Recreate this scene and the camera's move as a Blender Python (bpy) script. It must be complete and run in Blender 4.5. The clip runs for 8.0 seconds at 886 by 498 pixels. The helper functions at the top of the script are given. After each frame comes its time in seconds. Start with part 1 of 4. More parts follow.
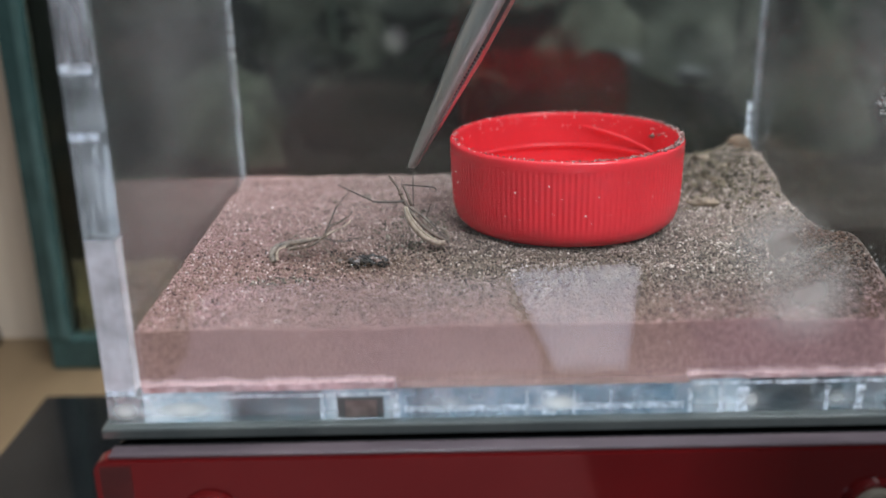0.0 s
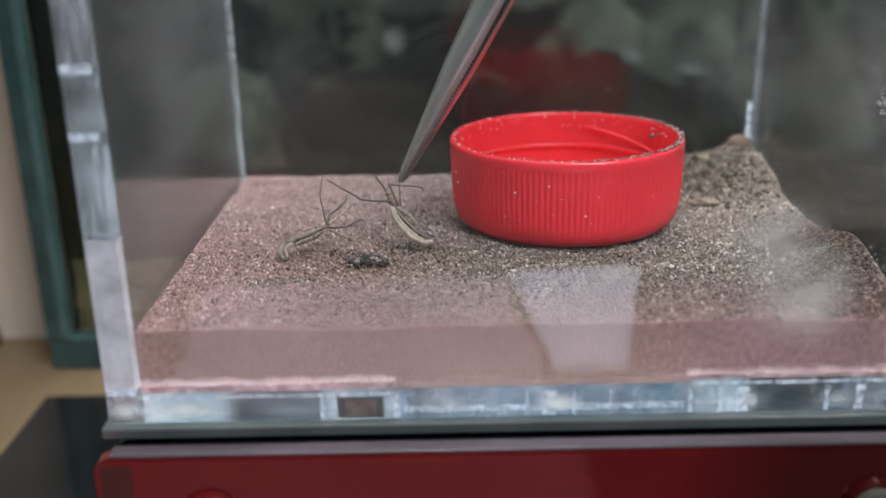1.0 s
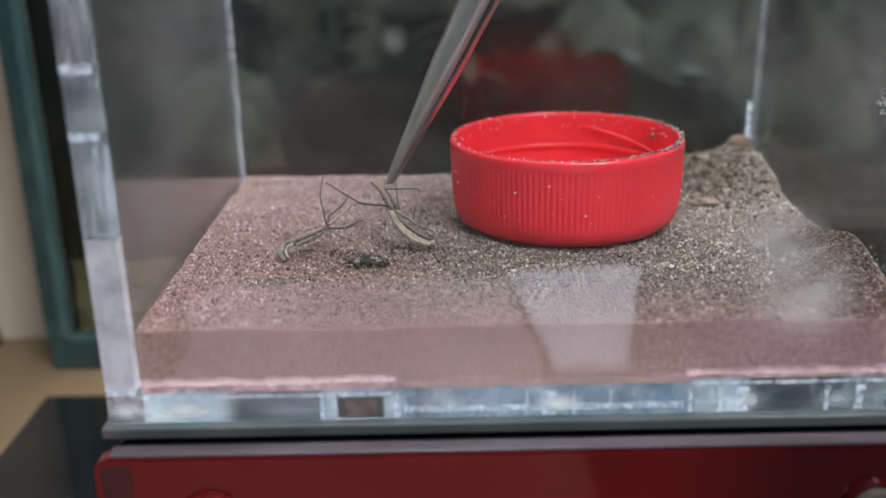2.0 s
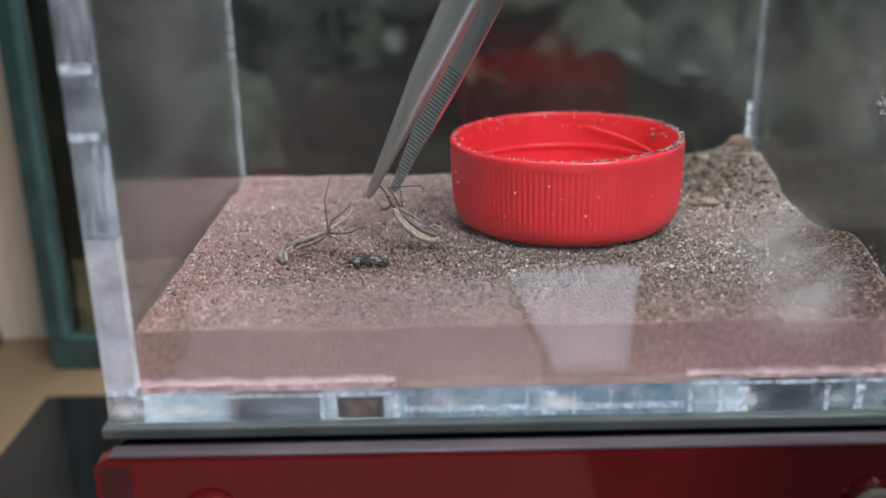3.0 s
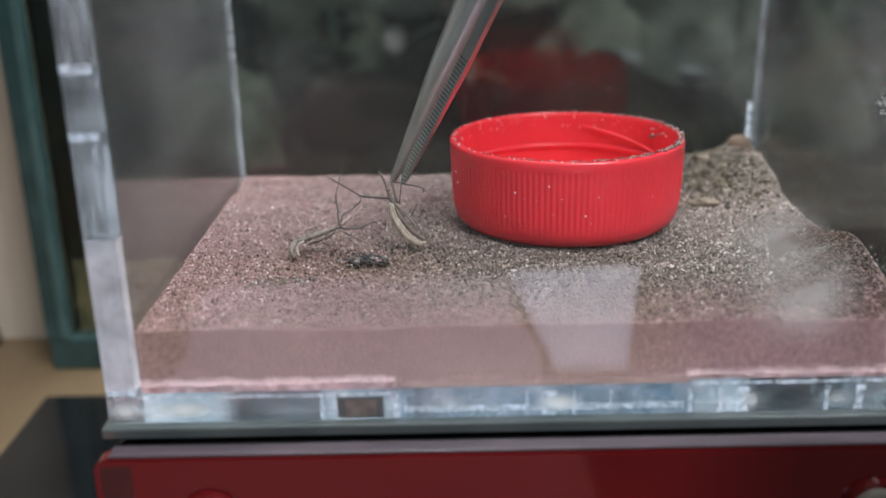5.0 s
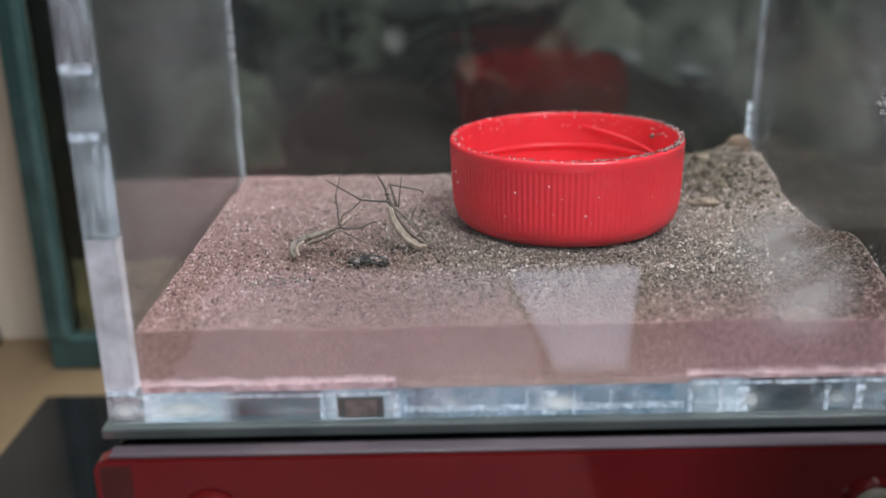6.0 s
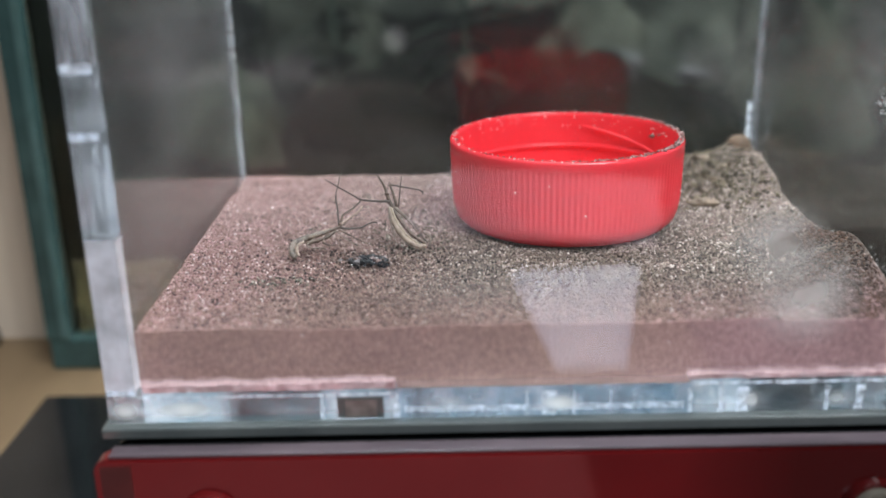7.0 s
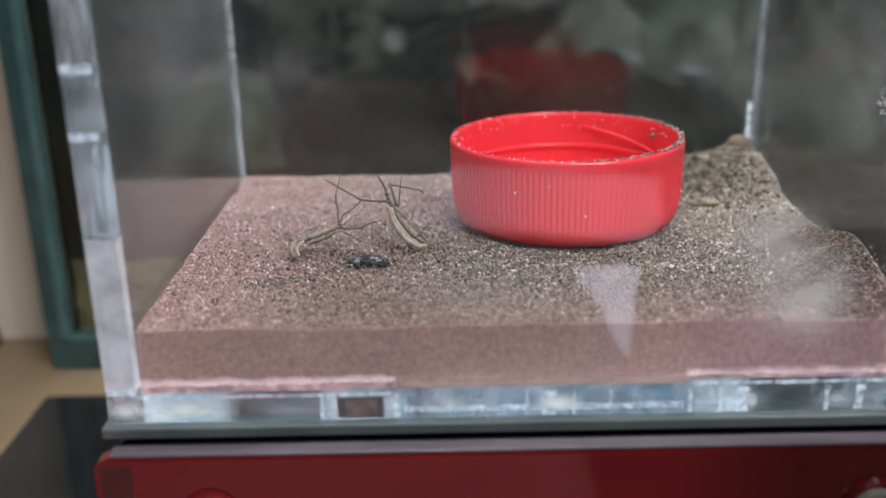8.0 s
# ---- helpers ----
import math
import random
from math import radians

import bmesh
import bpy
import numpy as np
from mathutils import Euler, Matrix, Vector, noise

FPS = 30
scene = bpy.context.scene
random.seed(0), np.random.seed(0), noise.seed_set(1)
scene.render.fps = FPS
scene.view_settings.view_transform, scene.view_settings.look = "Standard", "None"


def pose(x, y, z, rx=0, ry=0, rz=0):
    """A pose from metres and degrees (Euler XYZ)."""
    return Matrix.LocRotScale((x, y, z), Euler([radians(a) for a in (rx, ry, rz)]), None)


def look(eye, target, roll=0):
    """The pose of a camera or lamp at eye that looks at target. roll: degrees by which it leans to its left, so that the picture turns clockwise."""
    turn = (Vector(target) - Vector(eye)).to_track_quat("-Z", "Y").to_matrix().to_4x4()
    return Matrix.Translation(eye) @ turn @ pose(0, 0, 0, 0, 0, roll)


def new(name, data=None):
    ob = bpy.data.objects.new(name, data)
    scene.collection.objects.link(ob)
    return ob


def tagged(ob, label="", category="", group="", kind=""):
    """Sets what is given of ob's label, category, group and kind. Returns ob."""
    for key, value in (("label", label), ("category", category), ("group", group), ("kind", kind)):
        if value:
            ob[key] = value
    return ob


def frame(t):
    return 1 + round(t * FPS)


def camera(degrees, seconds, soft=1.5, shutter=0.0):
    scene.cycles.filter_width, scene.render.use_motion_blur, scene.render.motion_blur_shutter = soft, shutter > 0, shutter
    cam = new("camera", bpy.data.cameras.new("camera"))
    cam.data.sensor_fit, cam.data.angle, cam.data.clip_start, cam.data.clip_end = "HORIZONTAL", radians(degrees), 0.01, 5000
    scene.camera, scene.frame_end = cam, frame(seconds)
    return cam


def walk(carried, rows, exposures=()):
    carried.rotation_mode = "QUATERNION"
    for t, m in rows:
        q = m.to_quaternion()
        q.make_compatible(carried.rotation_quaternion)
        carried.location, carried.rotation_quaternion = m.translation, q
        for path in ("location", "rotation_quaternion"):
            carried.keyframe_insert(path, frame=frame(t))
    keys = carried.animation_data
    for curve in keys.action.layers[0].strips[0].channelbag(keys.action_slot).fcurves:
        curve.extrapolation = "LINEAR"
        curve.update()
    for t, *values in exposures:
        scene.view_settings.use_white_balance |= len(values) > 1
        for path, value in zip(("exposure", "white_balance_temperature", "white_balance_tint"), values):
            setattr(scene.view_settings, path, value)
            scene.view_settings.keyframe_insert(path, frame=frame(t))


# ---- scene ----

MM = 0.001

# ---- camera ----
cam = camera(47.43, 8.0, soft=1.5, shutter=0.5)
EYE = Vector((31.86, -91.05, 40.20)) * MM
AIM = EYE + Vector((-0.00649, 0.94515, -0.32656))
walk(cam, [(0.0, look(EYE, AIM, -1.30)), (8.0, look(EYE, AIM, -1.30))],
     [(0.0, 0.0), (6.0, 0.0), (6.5, 0.20), (7.0, 0.24), (7.5, 0.19), (8.0, 0.12)])
cam.data.dof.use_dof, cam.data.dof.focus_distance, cam.data.dof.aperture_fstop = True, 0.119, 16.0

# ---- light ----
world = bpy.data.worlds.new("world")
world.use_nodes = True
scene.world = world
world.node_tree.nodes["Background"].inputs[0].default_value = (0.75, 0.85, 1.0, 1)
world.node_tree.nodes["Background"].inputs[1].default_value = 0.12


def area_lamp(name, x, y, z, tx, ty, tz, size, watts, colour):
    data = bpy.data.lights.new(name, "AREA")
    data.shape, data.size, data.energy, data.color = "SQUARE", size, watts, colour
    lamp = new(name, data)
    lamp.matrix_world = look((x, y, z), (tx, ty, tz))
    return lamp


area_lamp("ceiling_lamp", 0.42, -0.60, 1.05, 0.04, 0.03, 0.0, 0.50, 14.6, (0.89, 0.95, 1.0))
area_lamp("ceiling_lamp", -0.05, 0.38, 1.17, 0.04, 0.03, 0.0, 0.50, 9.4, (0.92, 0.96, 1.0))


# ---- material helpers ----
def material(name):
    m = bpy.data.materials.new(name)
    m.use_nodes = True
    nt = m.node_tree
    return m, nt, nt.nodes["Principled BSDF"]


def put(nt, kind, **values):
    n = nt.nodes.new("ShaderNode" + kind)
    for key, value in values.items():
        n.inputs[key.replace("_", " ")].default_value = value
    return n


def ramp(nt, source, stops):
    n = nt.nodes.new("ShaderNodeValToRGB")
    e = n.color_ramp.elements
    while len(e) < len(stops):
        e.new(0.5)
    for el, (at, c) in zip(e, stops):
        el.position, el.color = at, (*c, 1)
    nt.links.new(source, n.inputs[0])
    return n.outputs[0]


def coords(nt, scale):
    c = nt.nodes.new("ShaderNodeTexCoord")
    m = put(nt, "Mapping", Scale=scale)
    nt.links.new(c.outputs["Object"], m.inputs[0])
    return m.outputs[0]


def noise_tex(nt, vec, scale, detail=4.0, rough=0.55):
    n = put(nt, "TexNoise", Scale=scale, Detail=detail, Roughness=rough)
    nt.links.new(vec, n.inputs["Vector"])
    return n.outputs["Fac"]


def bump(nt, bsdf, height, strength, distance):
    b = put(nt, "Bump", Strength=strength, Distance=distance)
    nt.links.new(height, b.inputs["Height"])
    nt.links.new(b.outputs[0], bsdf.inputs["Normal"])


def mix(nt, fac, a, b, mode="MIX"):
    n = nt.nodes.new("ShaderNodeMix")
    n.data_type, n.blend_type = "RGBA", mode
    for s, v in ((n.inputs[0], fac), (n.inputs[6], a), (n.inputs[7], b)):
        if hasattr(v, "is_linked"):
            nt.links.new(v, s)
        else:
            s.default_value = v if isinstance(v, float) else (*v, 1)
    return n.outputs[2]


def noisy(name, c1, c2, scale=300.0, rough=0.6, fine=None, bump_by=0.0, stretch=(1, 1, 1), coarse=None, **more):
    """A surface of two colours in cloudy patches, with finer grain and relief. Scales are per metre."""
    m, nt, b = material(name)
    v = coords(nt, stretch)
    f = noise_tex(nt, v, scale, 5.0)
    col = ramp(nt, f, [(0.3, c1), (0.7, c2)])
    if coarse:
        dull = ramp(nt, noise_tex(nt, v, coarse, 2.0), [(0.35, (0.72, 0.72, 0.72)), (0.7, (1.1, 1.1, 1.1))])
        col = mix(nt, 1.0, col, dull, "MULTIPLY")
    nt.links.new(col, b.inputs["Base Color"])
    b.inputs["Roughness"].default_value = rough
    for key, value in more.items():
        b.inputs[key.replace("_", " ")].default_value = value
    if bump_by:
        bump(nt, b, noise_tex(nt, v, fine or scale * 4, 3.0), bump_by, 0.0004)
    return m


# ---- materials ----
def make_acrylic(name, ior, dust=0.0015, dull=0.035):
    m, nt, b = material(name)
    b.inputs["Base Color"].default_value = (0.97, 0.985, 0.985, 1)
    b.inputs["IOR"].default_value = ior
    v = coords(nt, (1, 1, 1))
    # a thin film of dust
    nt.links.new(ramp(nt, noise_tex(nt, v, 55.0, 5.0, 0.6), [(0.3, (1.0 - 0.3 * dust,) * 3), (0.72, (1.0 - dust,) * 3)]), b.inputs["Transmission Weight"])
    r = nt.nodes.new("ShaderNodeMapRange")
    r.inputs[1].default_value, r.inputs[2].default_value = 0.45, 0.8
    r.inputs[3].default_value, r.inputs[4].default_value = 0.3 * dull - 0.0105, dull
    nt.links.new(noise_tex(nt, v, 60.0, 5.0), r.inputs[0])
    nt.links.new(r.outputs[0], b.inputs["Roughness"])
    return m


def make_cut_edge(name, clear, milky, clear_above=None):
    """A sawn edge. Given a third value it clears upwards: light off the sand put into its milky foot."""
    m, nt, b = material(name)
    v = coords(nt, (1, 1, 1))
    b.inputs["Base Color"].default_value = (0.82, 0.87, 0.95, 1)
    b.inputs["IOR"].default_value = 1.49
    tw = ramp(nt, noise_tex(nt, v, 260.0, 5.0), [(0.35, (clear, clear, clear)), (0.65, (milky, milky, milky))])
    if clear_above:
        xyz = nt.nodes.new("ShaderNodeSeparateXYZ")
        nt.links.new(v, xyz.inputs[0])
        up = nt.nodes.new("ShaderNodeMapRange")
        up.inputs[1].default_value, up.inputs[2].default_value = 0.012, 0.028
        nt.links.new(xyz.outputs[2], up.inputs[0])
        streak = ramp(nt, noise_tex(nt, coords(nt, (1, 1, 0.12)), 900.0, 4.0), [(0.38, (clear_above,) * 3), (0.66, (clear_above - 0.45,) * 3)])
        tw = mix(nt, up.outputs[0], tw, streak)
    nt.links.new(tw, b.inputs["Transmission Weight"])
    b.inputs["Roughness"].default_value = 0.07
    bump(nt, b, noise_tex(nt, coords(nt, (1, 1, 0.3)), 650.0, 5.0), 0.4, 0.0005)
    return m


def make_floor_edge():
    """The long cut edge of the floor panel: clear stretches between milky ones."""
    m, nt, b = material("floor_panel_edge")
    v = coords(nt, (1, 1, 0.8))
    xyz = nt.nodes.new("ShaderNodeSeparateXYZ")
    nt.links.new(v, xyz.inputs[0])
    along = nt.nodes.new("ShaderNodeMapRange")
    along.inputs[2].default_value = 0.078
    nt.links.new(xyz.outputs[0], along.inputs[0])
    stretch = [(0.0, 0.05), (0.10, 0.1), (0.13, 0.95), (0.23, 0.95), (0.25, 0.3), (0.33, 0.3), (0.36, 0.72), (0.52, 0.45), (0.6, 0.8), (0.70, 0.6),
               (0.73, 0.35), (0.78, 0.25), (0.81, 0.92), (0.9, 0.9), (1.0, 0.5)]
    clear = ramp(nt, along.outputs[0], [(a, (0.3 + 0.7 * c,) * 3) for a, c in stretch])
    f = ramp(nt, noise_tex(nt, v, 170.0, 7.0, 0.68), [(0.3, (1.2, 1.2, 1.2)), (0.65, (0.74, 0.74, 0.74))])
    nt.links.new(mix(nt, 1.0, clear, f, "MULTIPLY"), b.inputs["Transmission Weight"])
    nt.links.new(ramp(nt, noise_tex(nt, v, 300.0, 3.0), [(0.35, (0.26, 0.42, 0.52)), (0.65, (0.74, 0.79, 0.86))]), b.inputs["Base Color"])
    b.inputs["IOR"].default_value, b.inputs["Roughness"].default_value = 1.49, 0.08
    bump(nt, b, noise_tex(nt, v, 700.0, 5.0), 0.4, 0.0005)
    return m


def make_milky(name, thin, thick, pale=(0.85, 0.88, 0.92)):
    m, nt, b = material(name)
    v = coords(nt, (1, 1, 1))
    nt.links.new(ramp(nt, noise_tex(nt, v, 800.0, 4.0), [(0.3, (0.62, 0.68, 0.76)), (0.7, pale)]), b.inputs["Base Color"])
    b.inputs["Roughness"].default_value = 0.3
    nt.links.new(ramp(nt, noise_tex(nt, v, 1400.0, 3.0), [(0.35, (thin,) * 3), (0.65, (thick,) * 3)]), b.inputs["Alpha"])
    return m


def make_smudge(seed, strength):
    """Dried-on haze, also painted veils of light: cloudy, thinning out to the rim of its own patch."""
    m, nt, b = material("smudge_and_veil")
    b.inputs["Base Color"].default_value = (0.80, 0.80, 0.78, 1)
    b.inputs["Roughness"].default_value = 0.8
    c = nt.nodes.new("ShaderNodeTexCoord")
    g = put(nt, "Mapping", Location=(-1, -1, -1), Scale=(2, 2, 2))
    nt.links.new(c.outputs["Generated"], g.inputs[0])
    flat = nt.nodes.new("ShaderNodeVectorMath")
    flat.operation = "MULTIPLY"
    nt.links.new(g.outputs[0], flat.inputs[0])
    flat.inputs[1].default_value = (1, 0, 1)
    ln = nt.nodes.new("ShaderNodeVectorMath")
    ln.operation = "LENGTH"
    nt.links.new(flat.outputs[0], ln.inputs[0])
    fall = nt.nodes.new("ShaderNodeMapRange")
    fall.interpolation_type = "SMOOTHSTEP"
    for k, value in enumerate((1.0, 0.1, 0.0, strength)):
        fall.inputs[k + 1].default_value = value
    nt.links.new(ln.outputs["Value"], fall.inputs[0])
    off = put(nt, "Mapping", Location=(seed, seed * 2, 0))
    nt.links.new(c.outputs["Object"], off.inputs[0])
    cloud = ramp(nt, noise_tex(nt, off.outputs[0], 95.0, 6.0, 0.6), [(0.25, (0.35, 0.35, 0.35)), (0.75, (1, 1, 1))])
    mul = nt.nodes.new("ShaderNodeMath")
    mul.operation = "MULTIPLY"
    nt.links.new(fall.outputs[0], mul.inputs[0])
    nt.links.new(cloud, mul.inputs[1])
    nt.links.new(mul.outputs[0], b.inputs["Alpha"])
    return m


def make_sand(name, bed):
    m, nt, b = material(name)
    geo = nt.nodes.new("ShaderNodeNewGeometry")
    v = coords(nt, (1, 1, 1))
    pale = noise_tex(nt, v, 34.0, 3.0)
    xyz = nt.nodes.new("ShaderNodeSeparateXYZ")
    nt.links.new(v, xyz.inputs[0])
    def span(source, a, b_, lo=0.0, hi=1.0):
        n = nt.nodes.new("ShaderNodeMapRange")
        for k, value in enumerate((a, b_, lo, hi)):
            n.inputs[k + 1].default_value = value
        nt.links.new(source, n.inputs[0])
        return n.outputs[0]

    def calc(op, a, b_):
        n = nt.nodes.new("ShaderNodeMath")
        n.operation, n.use_clamp = op, True
        for k, value in enumerate((a, b_)):
            if isinstance(value, float):
                n.inputs[k].default_value = value
            else:
                nt.links.new(value, n.inputs[k])
        return n.outputs[0]
    # pinkish along the walls of the box, greyer in the trodden middle
    inner = calc("MINIMUM", span(xyz.outputs[0], 0.006, 0.040), span(xyz.outputs[1], 0.002, 0.016))
    grey_by = calc("ADD", inner, span(pale, 0.3, 0.7, -0.22, 0.22))
    if bed:
        fine = noise_tex(nt, v, 1900.0, 6.0, 0.75)
        warm = ramp(nt, fine, [(0.30, (0.18, 0.095, 0.098)), (0.5, (0.272, 0.148, 0.153)), (0.72, (0.38, 0.225, 0.232))])
        brown = ramp(nt, fine, [(0.30, (0.165, 0.093, 0.080)), (0.5, (0.25, 0.147, 0.128)), (0.72, (0.35, 0.222, 0.196))])
        # pinker towards one end of the box
        pinker = calc("ADD", span(xyz.outputs[0], 0.044, 0.066), span(noise_tex(nt, v, 60.0, 5.0), 0.3, 0.7, -0.15, 0.3))
        warm = mix(nt, pinker, brown, warm)
        grey = ramp(nt, fine, [(0.30, (0.08, 0.063, 0.05)), (0.5, (0.15, 0.12, 0.097)), (0.72, (0.24, 0.195, 0.16))])
        col = mix(nt, inner, warm, grey)
        cloud = ramp(nt, noise_tex(nt, v, 90.0, 4.0), [(0.3, (0.86, 0.84, 0.84)), (0.7, (1.08, 1.06, 1.06))])
        col = mix(nt, 1.0, col, cloud, "MULTIPLY")
        # pale band at the box floor: light led in by the floor panel, painted on
        ends = calc("MAXIMUM", span(xyz.outputs[0], 0.0262, 0.0258), span(xyz.outputs[0], 0.0556, 0.0560))
        ragged = nt.nodes.new("ShaderNodeMath")
        ragged.operation = "MULTIPLY_ADD"
        nt.links.new(noise_tex(nt, coords(nt, (0.35, 1, 1)), 1100.0, 5.0, 0.7), ragged.inputs[0])
        ragged.inputs[1].default_value = 0.0016
        nt.links.new(xyz.outputs[2], ragged.inputs[2])
        col = mix(nt, calc("MULTIPLY", ends, span(ragged.outputs[0], -0.0044, -0.0051)), col, (0.72, 0.50, 0.51))
    else:
        pick = geo.outputs["Random Per Island"]
        warm = ramp(nt, pick, [(0.0, (0.025, 0.014, 0.012)), (0.11, (0.10, 0.053, 0.049)), (0.22, (0.30, 0.164, 0.157)), (0.36, (0.17, 0.105, 0.087)),
                               (0.52, (0.335, 0.185, 0.186)), (0.66, (0.25, 0.165, 0.142)), (0.80, (0.43, 0.258, 0.26)), (0.90, (0.34, 0.235, 0.205)),
                               (0.97, (0.56, 0.42, 0.41)), (1.0, (0.72, 0.64, 0.62))])
        grey = ramp(nt, pick, [(0.0, (0.008, 0.006, 0.005)), (0.20, (0.035, 0.028, 0.024)), (0.30, (0.19, 0.142, 0.124)), (0.42, (0.055, 0.048, 0.038)),
                               (0.55, (0.27, 0.212, 0.190)), (0.66, (0.14, 0.123, 0.098)), (0.78, (0.40, 0.325, 0.292)), (0.87, (0.29, 0.255, 0.205)),
                               (0.95, (0.56, 0.485, 0.43)), (1.0, (0.74, 0.69, 0.65))])
        col = mix(nt, grey_by, warm, grey)
        # light towards the back painted into the grain colour, in soft blotches
        back_glow = calc("MULTIPLY", span(xyz.outputs[1], 0.022, 0.046), span(noise_tex(nt, v, 150.0, 4.0), 0.3, 0.6, 0.45, 1.0))
        col = mix(nt, back_glow, col, mix(nt, 1.0, mix(nt, 0.2, col, (0.55, 0.43, 0.41)), (1.28, 1.24, 1.24), "MULTIPLY"))
        # fine, even sand against the front panel, coarse grains further in
        even = calc("MULTIPLY", span(xyz.outputs[1], 0.018, 0.009), span(xyz.outputs[0], 0.003, 0.014))
        col = mix(nt, calc("MULTIPLY", even, 0.4), col, (0.165, 0.120, 0.096))
        clump = ramp(nt, noise_tex(nt, v, 620.0, 4.0, 0.6), [(0.36, (0.70, 0.68, 0.67)), (0.5, (0.95, 0.94, 0.93)), (0.66, (1.18, 1.16, 1.16))])
        col = mix(nt, span(xyz.outputs[1], 0.036, 0.020), col, mix(nt, 1.0, col, clump, "MULTIPLY"))
        # paler past the cap
        pale_by = calc("MULTIPLY", span(xyz.outputs[0], 0.050, 0.064), span(xyz.outputs[1], 0.010, 0.020))
        pale_by = calc("MULTIPLY", pale_by, span(noise_tex(nt, v, 120.0, 4.0), 0.3, 0.6, 0.5, 1.0))
        col = mix(nt, pale_by, col, mix(nt, 1.0, mix(nt, 0.2, col, (0.30, 0.255, 0.22)), (1.24, 1.24, 1.21), "MULTIPLY"))
        # damper and browner where the sand was stirred
        damp = calc("MULTIPLY", span(xyz.outputs[0], 0.046, 0.026), span(xyz.outputs[1], 0.040, 0.026))
        damp = calc("MULTIPLY", damp, span(xyz.outputs[0], 0.009, 0.018))
        damp = calc("MULTIPLY", damp, span(noise_tex(nt, v, 110.0, 4.0), 0.3, 0.65, 0.45, 1.0))
        col = mix(nt, damp, col, mix(nt, 1.0, col, (0.76, 0.71, 0.67), "MULTIPLY"))
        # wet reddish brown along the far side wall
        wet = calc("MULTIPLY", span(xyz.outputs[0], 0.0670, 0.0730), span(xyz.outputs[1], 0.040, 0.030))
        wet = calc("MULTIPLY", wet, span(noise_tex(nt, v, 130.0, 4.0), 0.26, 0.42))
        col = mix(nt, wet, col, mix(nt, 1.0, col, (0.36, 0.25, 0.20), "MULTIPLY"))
    nt.links.new(col, b.inputs["Base Color"])
    b.inputs["Roughness"].default_value = 0.75
    if bed:
        bump(nt, b, noise_tex(nt, v, 2600.0, 2.0), 0.5, 0.0003)
    return m


def make_cap_red():
    m, nt, b = material("red_cap_plastic")
    v = coords(nt, (1, 1, 1))
    col = ramp(nt, noise_tex(nt, v, 220.0, 4.0), [(0.3, (0.78, 0.032, 0.048)), (0.7, (0.86, 0.042, 0.06))])
    nt.links.new(col, b.inputs["Base Color"])
    b.inputs["Roughness"].default_value = 0.25
    b.inputs["Subsurface Weight"].default_value = 0.25
    b.inputs["Subsurface Radius"].default_value = (0.002, 0.0004, 0.0004)
    b.inputs["Subsurface Scale"].default_value = 0.6
    bump(nt, b, noise_tex(nt, v, 1800.0, 3.0), 0.05, 0.0003)
    return m


def make_red_acrylic():
    """Deep red acrylic, darker towards its right end."""
    m, nt, b = material("red_acrylic")
    v = coords(nt, (1, 1, 1))
    col = ramp(nt, noise_tex(nt, v, 40.0, 4.0), [(0.3, (0.105, 0.006, 0.007)), (0.7, (0.15, 0.009, 0.010))])
    xyz = nt.nodes.new("ShaderNodeSeparateXYZ")
    nt.links.new(v, xyz.inputs[0])
    right_end = nt.nodes.new("ShaderNodeMapRange")
    right_end.inputs[1].default_value, right_end.inputs[2].default_value = 0.054, 0.066
    nt.links.new(xyz.outputs[0], right_end.inputs[0])
    nt.links.new(mix(nt, right_end.outputs[0], col, (0.05, 0.0035, 0.0035)), b.inputs["Base Color"])
    b.inputs["Roughness"].default_value, b.inputs["IOR"].default_value = 0.09, 1.42
    return m


def make_steel():
    m, nt, b = material("tweezer_steel")
    v = coords(nt, (1, 1, 0.08))
    b.inputs["Metallic"].default_value = 1.0
    col = ramp(nt, noise_tex(nt, v, 1500.0, 3.0), [(0.3, (0.50, 0.53, 0.53)), (0.7, (0.68, 0.71, 0.71))])
    nt.links.new(col, b.inputs["Base Color"])
    b.inputs["Roughness"].default_value = 0.36
    bump(nt, b, noise_tex(nt, v, 3500.0, 2.0), 0.08, 0.0001)
    return m


def make_wood(name, c1, c2, axis):
    m, nt, b = material(name)
    s = (1, 0.08, 1) if axis == "y" else (1, 1, 0.08)
    v = coords(nt, s)
    f = noise_tex(nt, v, 120.0, 6.0, 0.6)
    col = ramp(nt, f, [(0.25, c1), (0.75, c2)])
    nt.links.new(col, b.inputs["Base Color"])
    b.inputs["Roughness"].default_value = 0.45
    bump(nt, b, f, 0.15, 0.0004)
    return m


def make_glass(name, tint):
    m, nt, b = material(name)
    b.inputs["Base Color"].default_value = (*tint, 1)
    b.inputs["Transmission Weight"].default_value = 1.0
    b.inputs["Roughness"].default_value = 0.02
    b.inputs["IOR"].default_value = 1.3
    return m


def make_crumb(name, stops, rough):
    m, nt, b = material(name)
    geo = nt.nodes.new("ShaderNodeNewGeometry")
    col = ramp(nt, geo.outputs["Random Per Island"], stops)
    v = coords(nt, (1, 1, 1))
    grain = ramp(nt, noise_tex(nt, v, 1700.0, 4.0), [(0.3, (0.7, 0.7, 0.7)), (0.7, (1.2, 1.2, 1.2))])
    nt.links.new(mix(nt, 1.0, col, grain, "MULTIPLY"), b.inputs["Base Color"])
    b.inputs["Roughness"].default_value = rough
    bump(nt, b, noise_tex(nt, v, 3000.0, 3.0), 0.4, 0.0003)
    return m


